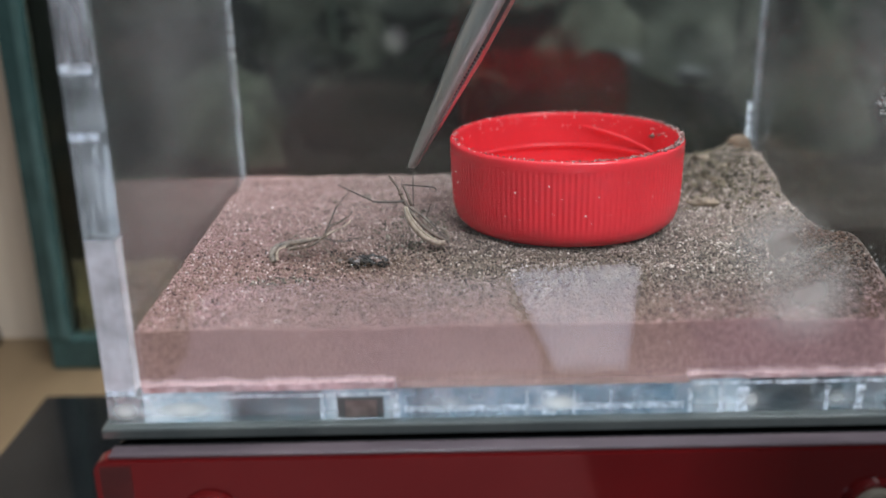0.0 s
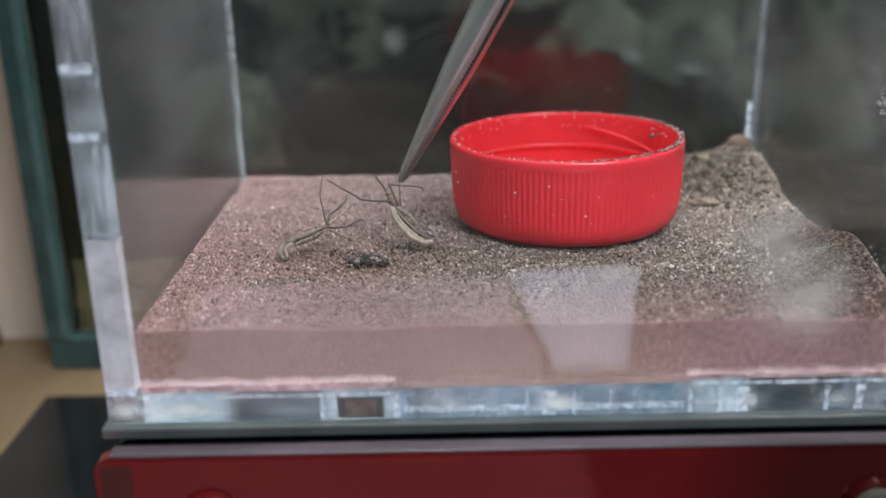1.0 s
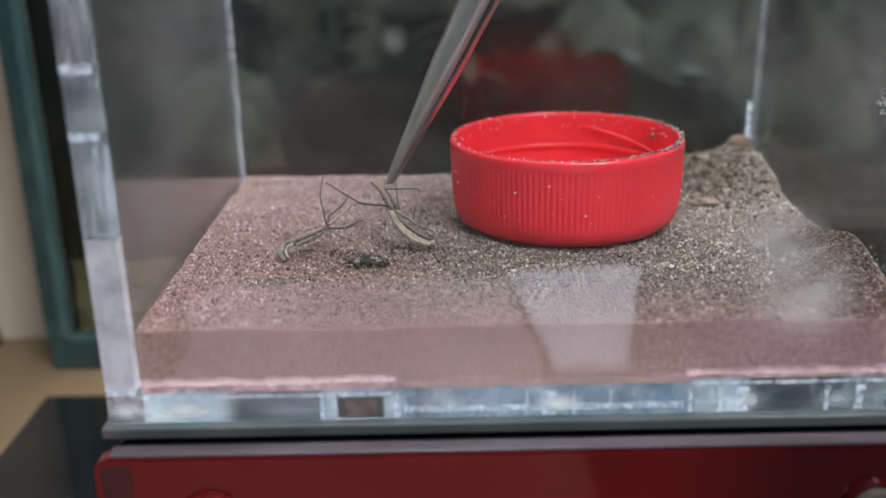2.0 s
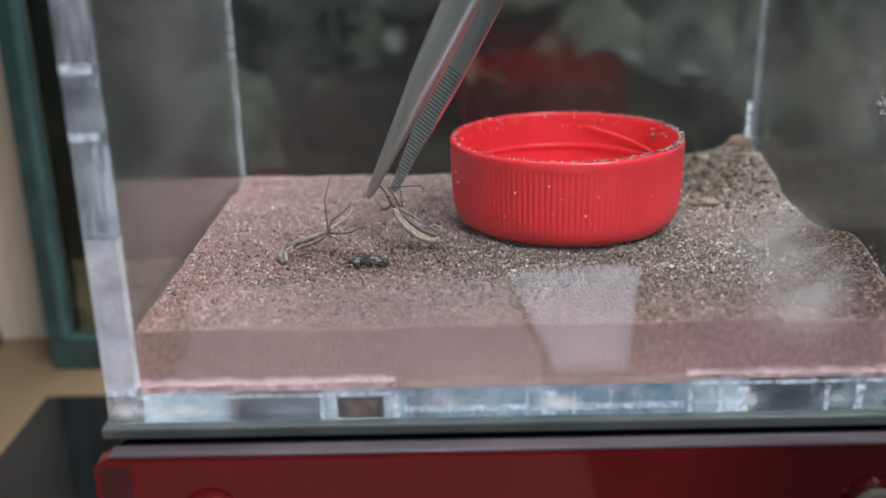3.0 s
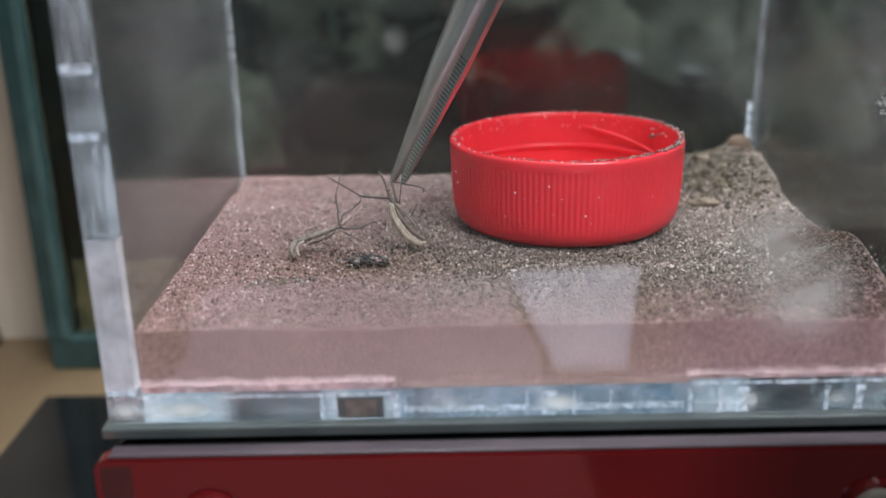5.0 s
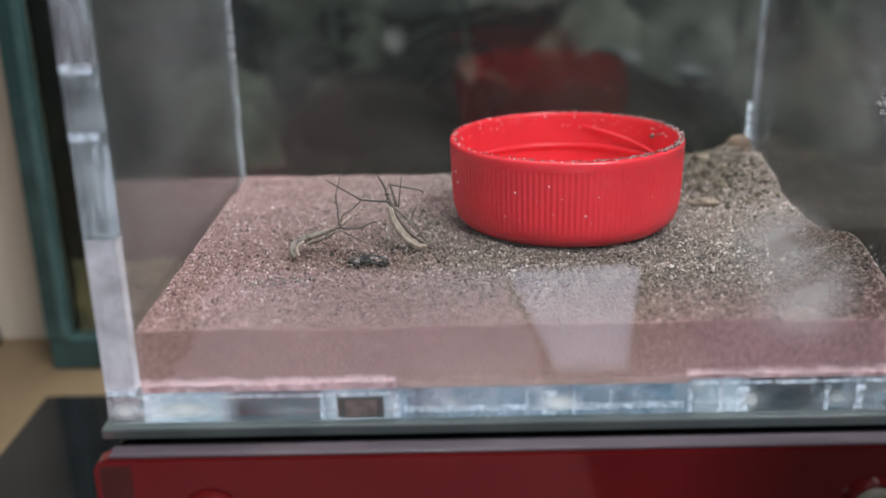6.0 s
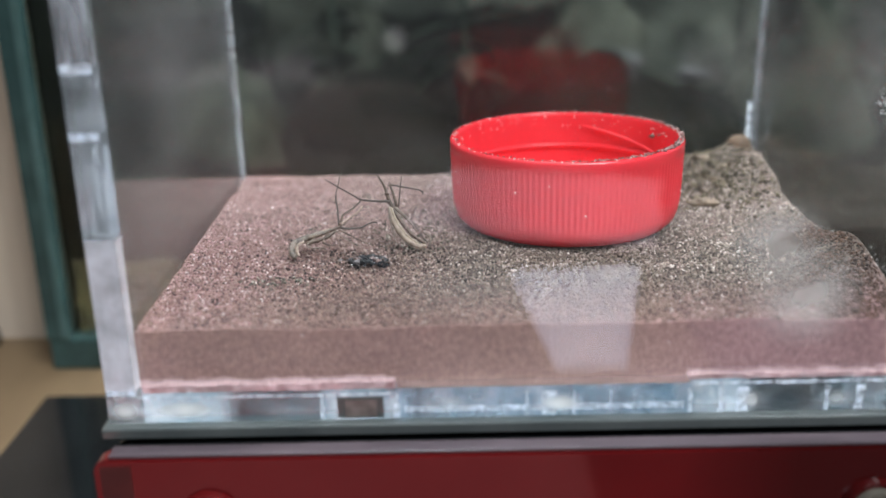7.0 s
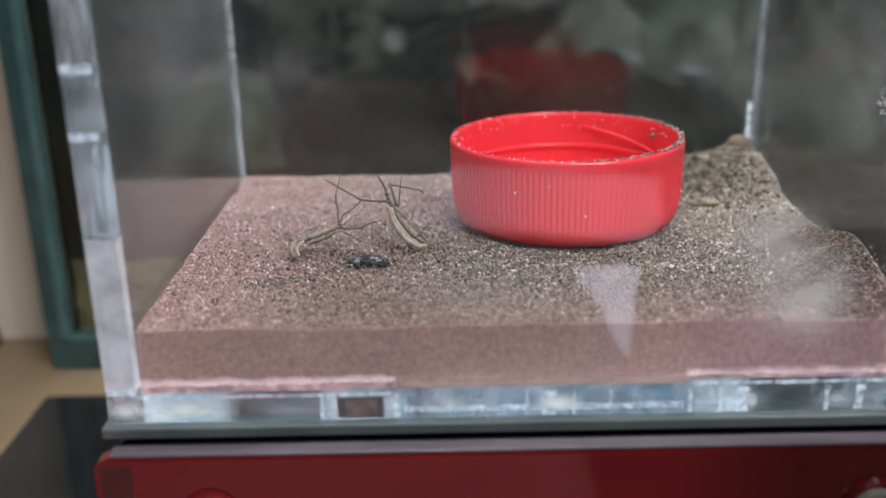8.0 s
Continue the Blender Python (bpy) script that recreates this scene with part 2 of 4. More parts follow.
ACRYLIC, DUSTY_ACRYLIC, DULL_ACRYLIC = make_acrylic("clear_acrylic", 1.56), make_acrylic("dusty_clear_acrylic", 1.52, 0.05, 0.12), make_acrylic("worn_clear_acrylic", 1.22, 0.03)
BACK_ACRYLIC = make_acrylic("glossy_clear_acrylic", 1.51)
EDGE, FROST = make_cut_edge("cut_acrylic_edge", 0.97, 0.78), make_cut_edge("frosted_acrylic_edge", 0.5, 0.12, 0.95)
MILKY, HAZY = make_milky("milky_glue", 0.25, 0.9), make_milky("hazy_glue", 0.1, 0.5)
DULL_GLUE = make_milky("dull_glue", 0.22, 0.42, (0.74, 0.73, 0.70))
BROWN_PATCH = noisy("brown_patch", (0.12, 0.095, 0.085), (0.27, 0.22, 0.205), 700.0, 0.4)
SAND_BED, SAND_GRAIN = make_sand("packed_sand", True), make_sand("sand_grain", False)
CAP_RED, RED_ACRYLIC, STEEL = make_cap_red(), make_red_acrylic(), make_steel()
# steel darkened by the shade in the grip grooves
SHADED_STEEL = noisy("shaded_steel", (0.16, 0.185, 0.185), (0.28, 0.32, 0.32), 2500.0, 0.5, Metallic=0.6)
EDGE_STEEL = noisy("ground_steel_edge", (0.42, 0.40, 0.40), (0.56, 0.54, 0.54), 2500.0, 0.45, Metallic=1.0)
TABLE_WOOD = make_wood("beech_table", (0.145, 0.094, 0.049), (0.22, 0.15, 0.084), "y")
PANEL_WOOD = make_wood("beech_panel", (0.56, 0.455, 0.36), (0.70, 0.58, 0.47), "z")
TANK_GLASS = make_glass("tank_glass", (0.9, 0.95, 0.93))
TANK_EDGE = noisy("green_glass_edge", (0.020, 0.042, 0.041), (0.046, 0.090, 0.086), 120.0, 0.18)
BLACK = noisy("black_gloss", (0.008, 0.009, 0.010), (0.014, 0.015, 0.016), 60.0, 0.10)
MAUVE = noisy("mauve_acrylic_edge", (0.045, 0.033, 0.040), (0.125, 0.095, 0.108), 260.0, 0.34, stretch=(0.2, 1, 1))
SMOKE = noisy("smoky_acrylic", (0.06, 0.072, 0.072), (0.11, 0.122, 0.12), 90.0, 0.12)
ROOM_PAINT = noisy("wall_paint", (0.13, 0.145, 0.15), (0.18, 0.195, 0.20), 6.0, 0.8)
CEILING_PAINT = noisy("ceiling_paint", (0.62, 0.64, 0.66), (0.70, 0.72, 0.73), 6.0, 0.8)
FLOOR_TILE = noisy("floor_vinyl", (0.07, 0.07, 0.07), (0.12, 0.12, 0.115), 8.0, 0.5)
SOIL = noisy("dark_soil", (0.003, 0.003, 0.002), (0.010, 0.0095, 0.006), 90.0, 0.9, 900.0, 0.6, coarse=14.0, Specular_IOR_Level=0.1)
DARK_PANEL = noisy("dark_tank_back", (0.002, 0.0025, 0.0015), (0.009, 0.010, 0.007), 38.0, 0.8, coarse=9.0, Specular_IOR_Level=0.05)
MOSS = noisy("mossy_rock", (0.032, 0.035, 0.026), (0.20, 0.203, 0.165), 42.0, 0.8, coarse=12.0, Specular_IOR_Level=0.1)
LEAF = noisy("dull_leaf", (0.03, 0.045, 0.028), (0.06, 0.08, 0.052), 120.0, 0.5)
# the mossy rock again, with shade put into its colour
SHADED_MOSS = noisy("shaded_mossy_rock", (0.018, 0.019, 0.013), (0.115, 0.117, 0.088), 50.0, 0.8, coarse=14.0, Specular_IOR_Level=0.1)
PALE_EDGE = noisy("pale_glass_edge", (0.045, 0.09, 0.086), (0.085, 0.145, 0.138), 160.0, 0.15)
RIB_STEEL = noisy("rib_steel", (0.55, 0.64, 0.63), (0.75, 0.83, 0.82), 3000.0, 0.28, Metallic=1.0)
RUBBER = noisy("black_rubber", (0.012, 0.012, 0.012), (0.022, 0.022, 0.022), 60.0, 0.7, 900.0, 0.3)
BOLT = noisy("dull_bolt", (0.07, 0.062, 0.05), (0.11, 0.098, 0.08), 400.0, 0.7, Specular_IOR_Level=0.15)
STONE = noisy("grey_stone", (0.05, 0.05, 0.048), (0.085, 0.085, 0.08), 150.0, 0.7)
ABDOMEN = noisy("pale_abdomen", (0.20, 0.145, 0.112), (0.52, 0.41, 0.325), 1100.0, 0.4, 5000.0, 0.3)
DULL_ABDOMEN = noisy("dull_abdomen", (0.09, 0.07, 0.058), (0.28, 0.225, 0.185), 1000.0, 0.45, 5000.0, 0.3)
CREAM = noisy("cream_keel", (0.28, 0.22, 0.155), (0.46, 0.385, 0.29), 1300.0, 0.35)
CHITIN = noisy("brown_chitin", (0.04, 0.027, 0.019), (0.155, 0.106, 0.075), 2200.0, 0.35)
LIMB = noisy("dark_limb", (0.035, 0.027, 0.024), (0.10, 0.076, 0.062), 2500.0, 0.45)
# the bluish grey and palest stops paint glints among the lump's own colours
LUMP = make_crumb("wet_dark_lump", [(0.0, (0.010, 0.011, 0.013)), (0.42, (0.032, 0.034, 0.038)), (0.54, (0.12, 0.078, 0.06)), (0.66, (0.05, 0.052, 0.058)), (0.78, (0.26, 0.175, 0.16)), (0.88, (0.13, 0.14, 0.155)), (1.0, (0.46, 0.42, 0.42))], 0.22)
SEED = noisy("brown_seed", (0.085, 0.052, 0.03), (0.20, 0.125, 0.078), 500.0, 0.6, 2400.0, 0.4)
HUSK = noisy("tan_husk", (0.12, 0.088, 0.06), (0.31, 0.235, 0.17), 700.0, 0.65, 2400.0, 0.3)
HEAP = make_crumb("heap_crumb", [(0.0, (0.03, 0.025, 0.013)), (0.4, (0.08, 0.065, 0.038)), (0.8, (0.17, 0.138, 0.085)), (1.0, (0.33, 0.275, 0.19))], 0.85)
DAMP = make_crumb("damp_crumb", [(0.0, (0.035, 0.02, 0.015)), (0.5, (0.12, 0.07, 0.053)), (0.9, (0.21, 0.14, 0.115)), (1.0, (0.4, 0.33, 0.31))], 0.5)
DUST = noisy("pink_dust", (0.46, 0.27, 0.275), (0.84, 0.70, 0.72), 900.0, 0.85, 3000.0, 0.4, coarse=160.0)
CHIP = noisy("pale_chip", (0.62, 0.40, 0.38), (0.80, 0.66, 0.62), 900.0, 0.5)
PAPER = noisy("white_paper", (0.78, 0.78, 0.80), (0.84, 0.84, 0.85), 40.0, 0.8)


# ---- building helpers ----
def part(name, bm, mats, parent=None, label="", smooth=False):
    """Links a bmesh, drawn in millimetres, as one mesh object under a thing or a part."""
    bmesh.ops.scale(bm, vec=(MM, MM, MM), verts=bm.verts)
    me = bpy.data.meshes.new(name)
    bm.to_mesh(me)
    bm.free()
    for m in mats if isinstance(mats, (list, tuple)) else [mats]:
        me.materials.append(m)
    if smooth:
        me.polygons.foreach_set("use_smooth", [True] * len(me.polygons))
    ob = new(name, me)
    if parent:
        ob.parent = parent
    return tagged(ob, label) if label else ob


def thing(name, label, category, x=0.0, y=0.0, z=0.0, **more):
    ob = new(name)
    ob.empty_display_size = 0.005
    ob.matrix_basis = pose(x * MM, y * MM, z * MM)
    return tagged(ob, label, category, **more)


def box_bm(x0, y0, z0, x1, y1, z1, bevel=0.0, bm=None):
    bm = bm or bmesh.new()
    m = Matrix.Translation(((x0 + x1) / 2, (y0 + y1) / 2, (z0 + z1) / 2)) @ Matrix.Diagonal((x1 - x0, y1 - y0, z1 - z0, 1))
    got = bmesh.ops.create_cube(bm, size=1, matrix=m)
    if bevel:
        edges = list({e for v in got["verts"] for e in v.link_edges})
        bmesh.ops.bevel(bm, geom=edges, offset=bevel, segments=2, profile=0.5, affect="EDGES")
    return bm


def slab_bm(outline, axis, a, b):
    """A flat panel with the given outline, cut from sheet between a and b along an axis. Cut edges take slot 1."""
    bm = bmesh.new()

    def at(u, w, d):
        return {"x": (d, u, w), "y": (u, d, w), "z": (u, w, d)}[axis]
    lo = [bm.verts.new(at(u, w, a)) for u, w in outline]
    hi = [bm.verts.new(at(u, w, b)) for u, w in outline]
    bm.faces.new(lo)
    bm.faces.new(hi)
    n = len(outline)
    for i in range(n):
        bm.faces.new((lo[i], lo[(i + 1) % n], hi[(i + 1) % n], hi[i])).material_index = 1
    bmesh.ops.recalc_face_normals(bm, faces=bm.faces)
    return bm


def tube_bm(points, radii, sides=8, bm=None):
    bm = bm or bmesh.new()
    pts = [Vector(p) for p in points]
    rings = []
    for i, p in enumerate(pts):
        d = (pts[min(i + 1, len(pts) - 1)] - pts[max(i - 1, 0)]).normalized()
        side = d.cross(Vector((0.13, -0.9, 0.41))).normalized()
        up = side.cross(d)
        rings.append([bm.verts.new(p + radii[i] * (math.cos(a) * side + math.sin(a) * up))
                      for a in (2 * math.pi * k / sides for k in range(sides))])
    for r, s in zip(rings, rings[1:]):
        for k in range(sides):
            bm.faces.new((r[k], r[(k + 1) % sides], s[(k + 1) % sides], s[k]))
    bm.faces.new(rings[0][::-1])
    bm.faces.new(rings[-1])
    return bm


def smooth_line(points, steps):
    """A Catmull-Rom line through the points."""
    p = [Vector(q) for q in points]
    p = [2 * p[0] - p[1]] + p + [2 * p[-1] - p[-2]]
    out = []
    for i in range(1, len(p) - 2):
        for k in range(steps):
            t = k / steps
            a, b, c, d = p[i - 1:i + 3]
            out.append(0.5 * (2 * b + (c - a) * t + (2 * a - 5 * b + 4 * c - d) * t * t + (3 * b - a - 3 * c + d) * t ** 3))
    return out + [p[-2]]


def lump_bm(rx, ry, rz, rough, seed, subdiv=3, freq=1.2, bm=None, centre=(0, 0, 0)):
    bm = bm or bmesh.new()
    got = bmesh.ops.create_icosphere(bm, subdivisions=subdiv, radius=1)
    for v in got["verts"]:
        n = noise.noise(v.co * freq + Vector((seed * 3.1, seed * 1.7, seed)))
        n2 = noise.noise(v.co * freq * 3 + Vector((seed, seed * 5.3, 2)))
        k = 1 + rough * n + rough * 0.4 * n2
        v.co = Vector((v.co.x * rx, v.co.y * ry, v.co.z * rz)) * k + Vector(centre)
    return bm


# ---- room ----
TABLE = -46.0


def build_room():
    def plain(name, size, material_, label):
        return tagged(part(name, box_bm(*size), material_), label, "", kind="structure")
    plain("table", (-900, -330, TABLE - 25, 900, 106, TABLE), TABLE_WOOD, "light beech wooden table top under the tanks")
    plain("wall_north", (-900, 540, -700, 900, 560, 1250), ROOM_PAINT, "painted wall closing the room behind the tanks")
    plain("wall_south", (-900, -1300, -700, 900, -1280, 1250), ROOM_PAINT, "painted wall of the room")
    plain("wall_west", (-920, -1280, -700, -902, 540, 1250), ROOM_PAINT, "painted wall of the room")
    plain("wall_east", (902, -1280, -700, 920, 540, 1250), ROOM_PAINT, "painted wall of the room")
    plain("floor", (-900, -1280, -720, 900, 540, -702), FLOOR_TILE, "dull vinyl floor of the room")
    plain("ceiling", (-900, -1280, 1252, 900, 540, 1270), CEILING_PAINT, "plain painted ceiling")
    plain("back_panel", (-900, 106, TABLE - 25, -48.1, 116, 420), PANEL_WOOD, "light beech wooden panel standing behind the table")


build_room()


bm = bmesh.new()
bmesh.ops.create_cone(bm, cap_ends=True, segments=32, radius1=2.6, radius2=2.2, depth=4.0, matrix=Matrix.Translation((-65.0, 102.5, TABLE + 2.02)))
bmesh.ops.bevel(bm, geom=[e for e in bm.edges if e.calc_face_angle(0) > 0.8], offset=0.5, segments=2, affect="EDGES")
tagged(part("rubber_foot", bm, BLACK), "small round black rubber foot standing on the table", "rubber foot")


# ---- acrylic box ----
def back_lean(x, z):
    return 0.9 + (39.0 - x) * 0.028 - (z + 6.0) * 0.032


def build_box():
    root = thing("acrylic_box", "clear acrylic feeding box with finger joints, open on top", "acrylic box")
    g = 0.03
    top, base = 50.0, -9.3
    cuts = [(base, -5.9, "f"), (-5.9, 10.3, "s"), (10.3, 26.7, "f"), (26.7, 38.0, "s"), (38.0, top, "f")]
    # front and back panels: fingers reach over the side panels where marked f, floor tabs in the middle
    def face_outline():
        left, right = [], []
        for z0, z1, who in cuts:
            xl, xr = (-3.0, 81.2) if who == "f" else (0.0 + g, 78.2 - g)
            left += [(xl, z0 + g), (xl, z1 - g)]
            right += [(xr, z0 + g), (xr, z1 - g)]
        foot = [(55.7 + g, base), (55.7 + g, -5.95 + g), (26.3 - g, -5.95 + g), (26.3 - g, base)]
        right[0], left[0] = (81.2, base), (-3.0, base)
        return left + right[::-1] + foot
    for name, y0, mat in (("front_panel", 0.0, ACRYLIC), ("back_panel", 62.0, BACK_ACRYLIC)):
        bm = slab_bm(face_outline(), "y", y0, y0 + 3.0)
        for f in bm.faces:
            f.material_index = int(abs(f.normal.x) > 0.5 and -1.0 < f.calc_center_median().x < 79.0)
        if y0 > 0:
            # glued in a little askew, leaning forwards
            for v in bm.verts:
                v.co.y += back_lean(v.co.x, v.co.z)
        part(name, bm, [mat, FROST if y0 == 0.0 else mat], root)
    def side_outline():
        front, back = [], []
        for z0, z1, who in cuts:
            yf, yb = (0.0, 65.0) if who == "s" else (3.0 + g, 62.0 - g)
            front += [(yf, z0 + g), (yf, z1 - g)]
            back += [(yb, z0 + g), (yb, z1 - g)]
        return front + back[::-1]
    for x0 in (-3.0, 78.2):
        bm = slab_bm(side_outline(), "x", x0, x0 + 3.0)
        for f in bm.faces:
            if f.material_index == 1 and 0.5 < f.calc_center_median().y < 64.5:
                f.material_index = 2
        part("side_panel", bm, [DUSTY_ACRYLIC if x0 < 0 else DULL_ACRYLIC, FROST, EDGE], root)
    floor_edge = make_floor_edge()
    part("floor_panel", slab_bm([(0.02, 3.04), (78.18, 3.04), (78.18, 61.96), (0.02, 61.96)], "z", base, -6.34), [ACRYLIC, floor_edge], root)
    for y0, y1 in ((0.0, 3.02), (61.98, 65.0)):
        part("floor_tab", slab_bm([(26.3, y0), (55.7, y0), (55.7, y1), (26.3, y1)], "z", base, -5.97), [ACRYLIC, floor_edge], root)
    # dust packed into the joint between floor and front
    for k, (xa, xb, za, zb) in enumerate(((0.1, 26.1, -6.85, -6.15), (55.9, 78.0, -6.45, -6.0))):
        bm = bmesh.new()
        rows = []
        for i in range(161):
            x = xa + (xb - xa) * i / 160
            j = 0.22 * noise.noise(Vector((x * 1.1, k * 5.0, 0.3))) + 0.16 * noise.noise(Vector((x * 4.0, k * 5.0, 2.3)))
            rows.append([bm.verts.new((x, 3.012, za + 0.3 * j)), bm.verts.new((x, 3.012, zb + 1.2 * j))])
        for p, q in zip(rows, rows[1:]):
            bm.faces.new((p[0], p[1], q[1], q[0]))
        bmesh.ops.solidify(bm, geom=bm.faces[:], thickness=0.016)
        part("dust_line", bm, DUST, root, "pale pink dust in the joint")
    # glue seams and a brown patch along the foot of the front panel
    # streaks from x 39.3 to 44.1 paint in that reflection's bright lines; no glue
    seams = [(x - w / 2, base + 0.1, x + w / 2, -6.5) for x, w in ((26.15, 0.6), (55.75, 0.45), (18.7, 0.4), (20.3, 0.25), (61.0, 1.1), (58.9, 0.5), (39.3, 0.35), (41.6, 1.5), (44.1, 0.3), (47.8, 0.22), (69.5, 0.5), (72.8, 0.9))]
    seams += [(-2.95, 26.1, -0.1, 27.0), (-2.9, 20.0, -0.1, 20.7), (-2.9, -6.2, 0.0, -5.7), (0.2, -6.62, 25.7, -6.42), (56.1, -6.2, 78.0, -5.85), (27.0, -8.65, 55.2, -8.0), (-2.5, 34.25, -0.5, 34.6)]
    for k, (xa, za, xb, zb) in enumerate(seams):
        bm = bmesh.new()
        n = 24
        rows = []
        for i in range(n + 1):
            t = i / n
            j1, j2 = (0.14 * noise.noise(Vector((k * 3.7 + d, t * max(xb - xa, zb - za) * 1.3, 0.5))) for d in (0, 9))
            if xb - xa > zb - za:
                a, b = (xa + (xb - xa) * t, za + j1), (xa + (xb - xa) * t, zb + j2)
            else:
                a, b = (xa + j1, za + (zb - za) * t), (xb + j2, za + (zb - za) * t)
            rows.append([bm.verts.new((a[0], -0.02, a[1])), bm.verts.new((b[0], -0.02, b[1]))])
        for p, q in zip(rows, rows[1:]):
            bm.faces.new((p[0], p[1], q[1], q[0]))
        bmesh.ops.solidify(bm, geom=bm.faces[:], thickness=0.03)
        part("seam", bm, MILKY, root, "milky streak among the glue seams and painted glints")
    for xa, za, xb, zb, mat in ((0.08, 10.4, 0.46, 48.0, DULL_GLUE), (0.08, 0.0, 0.34, 10.2, DULL_GLUE), (0.1, 9.9, 0.55, 10.9, HAZY), (77.5, 4.0, 78.1, 10.2, MILKY)):
        part("seam", box_bm(xa, 61.90, za, xb, 61.94, zb), mat, root, "milky streak among the glue seams and painted glints")
    # the patch at x 42.5 paints in a bright reflection on the tab
    for k, (x, rx, a) in enumerate(((42.5, 2.8, 0.9), (61.9, 1.2, 1.0), (70.5, 2.2, 0.5), (4.5, 5.0, 1.0), (31.0, 3.0, 0.4), (-1.2, 2.0, 0.9))):
        bm = bmesh.new()
        got = bmesh.ops.create_circle(bm, cap_ends=True, segments=32, radius=1)
        for v in got["verts"]:
            v.co = (x + v.co.x * rx, -0.045, -7.9 + v.co.y * 1.35)
        bmesh.ops.solidify(bm, geom=bm.faces[:], thickness=0.01)
        part("haze", bm, make_smudge(k * 0.7 + 2.0, a), root, "whitish haze and painted reflection over the floor panel")
    part("dark_patch", box_bm(20.2, -0.03, base + 0.15, 24.9, -0.01, -6.8, 0.006), SMOKE, root, "dark patch at the foot of the front panel")
    part("patch_core", box_bm(21.0, -0.06, base + 0.25, 24.2, -0.035, -7.2, 0.01), BROWN_PATCH, root, "brown middle of the dark patch")
    for ob in root.children:
        ob.visible_shadow = False
    return root


build_box()


# ---- sand ----
def sand_height(x, y):
    z = 0.35 * noise.noise(Vector((x * 0.06, y * 0.06, 3.0))) + 0.22 * noise.noise(Vector((x * 0.25, y * 0.25, 8.0)))
    z += 0.10 * noise.noise(Vector((x * 0.9, y * 0.9, 1.0)))
    d = math.hypot((x - 76) / 13.0, (y - 60) / 15.0)
    z += 4.5 * max(0.0, 1 - d) ** 0.9 * (1 + 0.35 * noise.noise(Vector((x * 0.3, y * 0.3, 5.0))))
    # pushed up against the far side wall
    ridge = 0.5 + 2.6 * math.exp(-((y - 18.5) / 7.5) ** 2) + 1.2 * math.exp(-((y - 49.0) / 5.0) ** 2)
    z += ridge * max(0.0, 1 - (78.2 - x) / 8.0) ** 2 * min(1.0, max(0.0, (y - 4.0) / 6.0))
    k = math.hypot((x - 22.3) / 5.0, (y - 21.5) / 3.5)
    z -= 0.35 * max(0.0, 1 - k)
    k = math.hypot(x - 47.3, y - 38.7) / 15.0
    return z * min(1.0, max(0.0, (k - 0.78) * 5)) - 0.06 if k < 1.0 else z


def build_sand():
    nx, ny = 156, 118
    bm = bmesh.new()
    x0, x1, y0, y1, zb = 0.04, 78.16, 3.04, 61.96, -6.30
    grid = [[bm.verts.new((x0 + (x1 - x0) * i / nx, y0 + (y1 - y0) * j / ny, 0)) for i in range(nx + 1)] for j in range(ny + 1)]
    for row in grid:
        for v in row:
            v.co.z = sand_height(v.co.x, v.co.y) - 0.12
            v.co.y += back_lean(v.co.x, 0.0) * max(0.0, v.co.y - 40.0) / 22.0
    for j in range(ny):
        for i in range(nx):
            bm.faces.new((grid[j][i], grid[j][i + 1], grid[j + 1][i + 1], grid[j + 1][i]))
    rim = [grid[0][i] for i in range(nx + 1)] + [grid[j][nx] for j in range(1, ny + 1)]
    rim += [grid[ny][i] for i in range(nx - 1, -1, -1)] + [grid[j][0] for j in range(ny - 1, 0, -1)]
    low = [bm.verts.new((v.co.x, v.co.y, zb)) for v in rim]
    for i in range(len(rim)):
        k = (i + 1) % len(rim)
        bm.faces.new((rim[i], low[i], low[k], rim[k]))
    bm.faces.new(low)
    bmesh.ops.recalc_face_normals(bm, faces=bm.faces)
    tagged(part("sand", bm, SAND_BED), "bed of packed pinkish brown sand in the acrylic box", "sand", kind="stuff")


def grains_mesh(name, places, sizes, mat, label):
    """Many small irregular grains joined into one mesh. places: n x 3 in millimetres."""
    rng = np.random.default_rng(5)
    base = np.array([(1, 0, 0), (0, 1, 0), (-1, 0, 0), (0, -1, 0), (0, 0, 1), (0, 0, -1)], float)
    tri = np.array([(0, 1, 4), (1, 2, 4), (2, 3, 4), (3, 0, 4), (1, 0, 5), (2, 1, 5), (3, 2, 5), (0, 3, 5)])
    n = len(places)
    q, _ = np.linalg.qr(rng.normal(size=(n, 3, 3)))
    shape = base[None] * rng.uniform(0.55, 1.15, (n, 1, 3)) * rng.uniform(0.75, 1.2, (n, 6, 1))
    co = np.einsum("nij,nkj->nki", q, shape) * np.asarray(sizes)[:, None, None] + np.asarray(places)[:, None, :]
    faces = (tri[None] + 6 * np.arange(n)[:, None, None]).reshape(-1, 3)
    me = bpy.data.meshes.new(name)
    me.vertices.add(n * 6)
    me.vertices.foreach_set("co", (co * MM).ravel().astype(np.float32))
    me.loops.add(len(faces) * 3)
    me.loops.foreach_set("vertex_index", faces.ravel().astype(np.int32))
    me.polygons.add(len(faces))
    me.polygons.foreach_set("loop_start", np.arange(0, len(faces) * 3, 3, dtype=np.int32))
    me.update(calc_edges=True)
    me.validate()
    me.materials.append(mat)
    return tagged(new(name, me), label, "sand", kind="stuff")


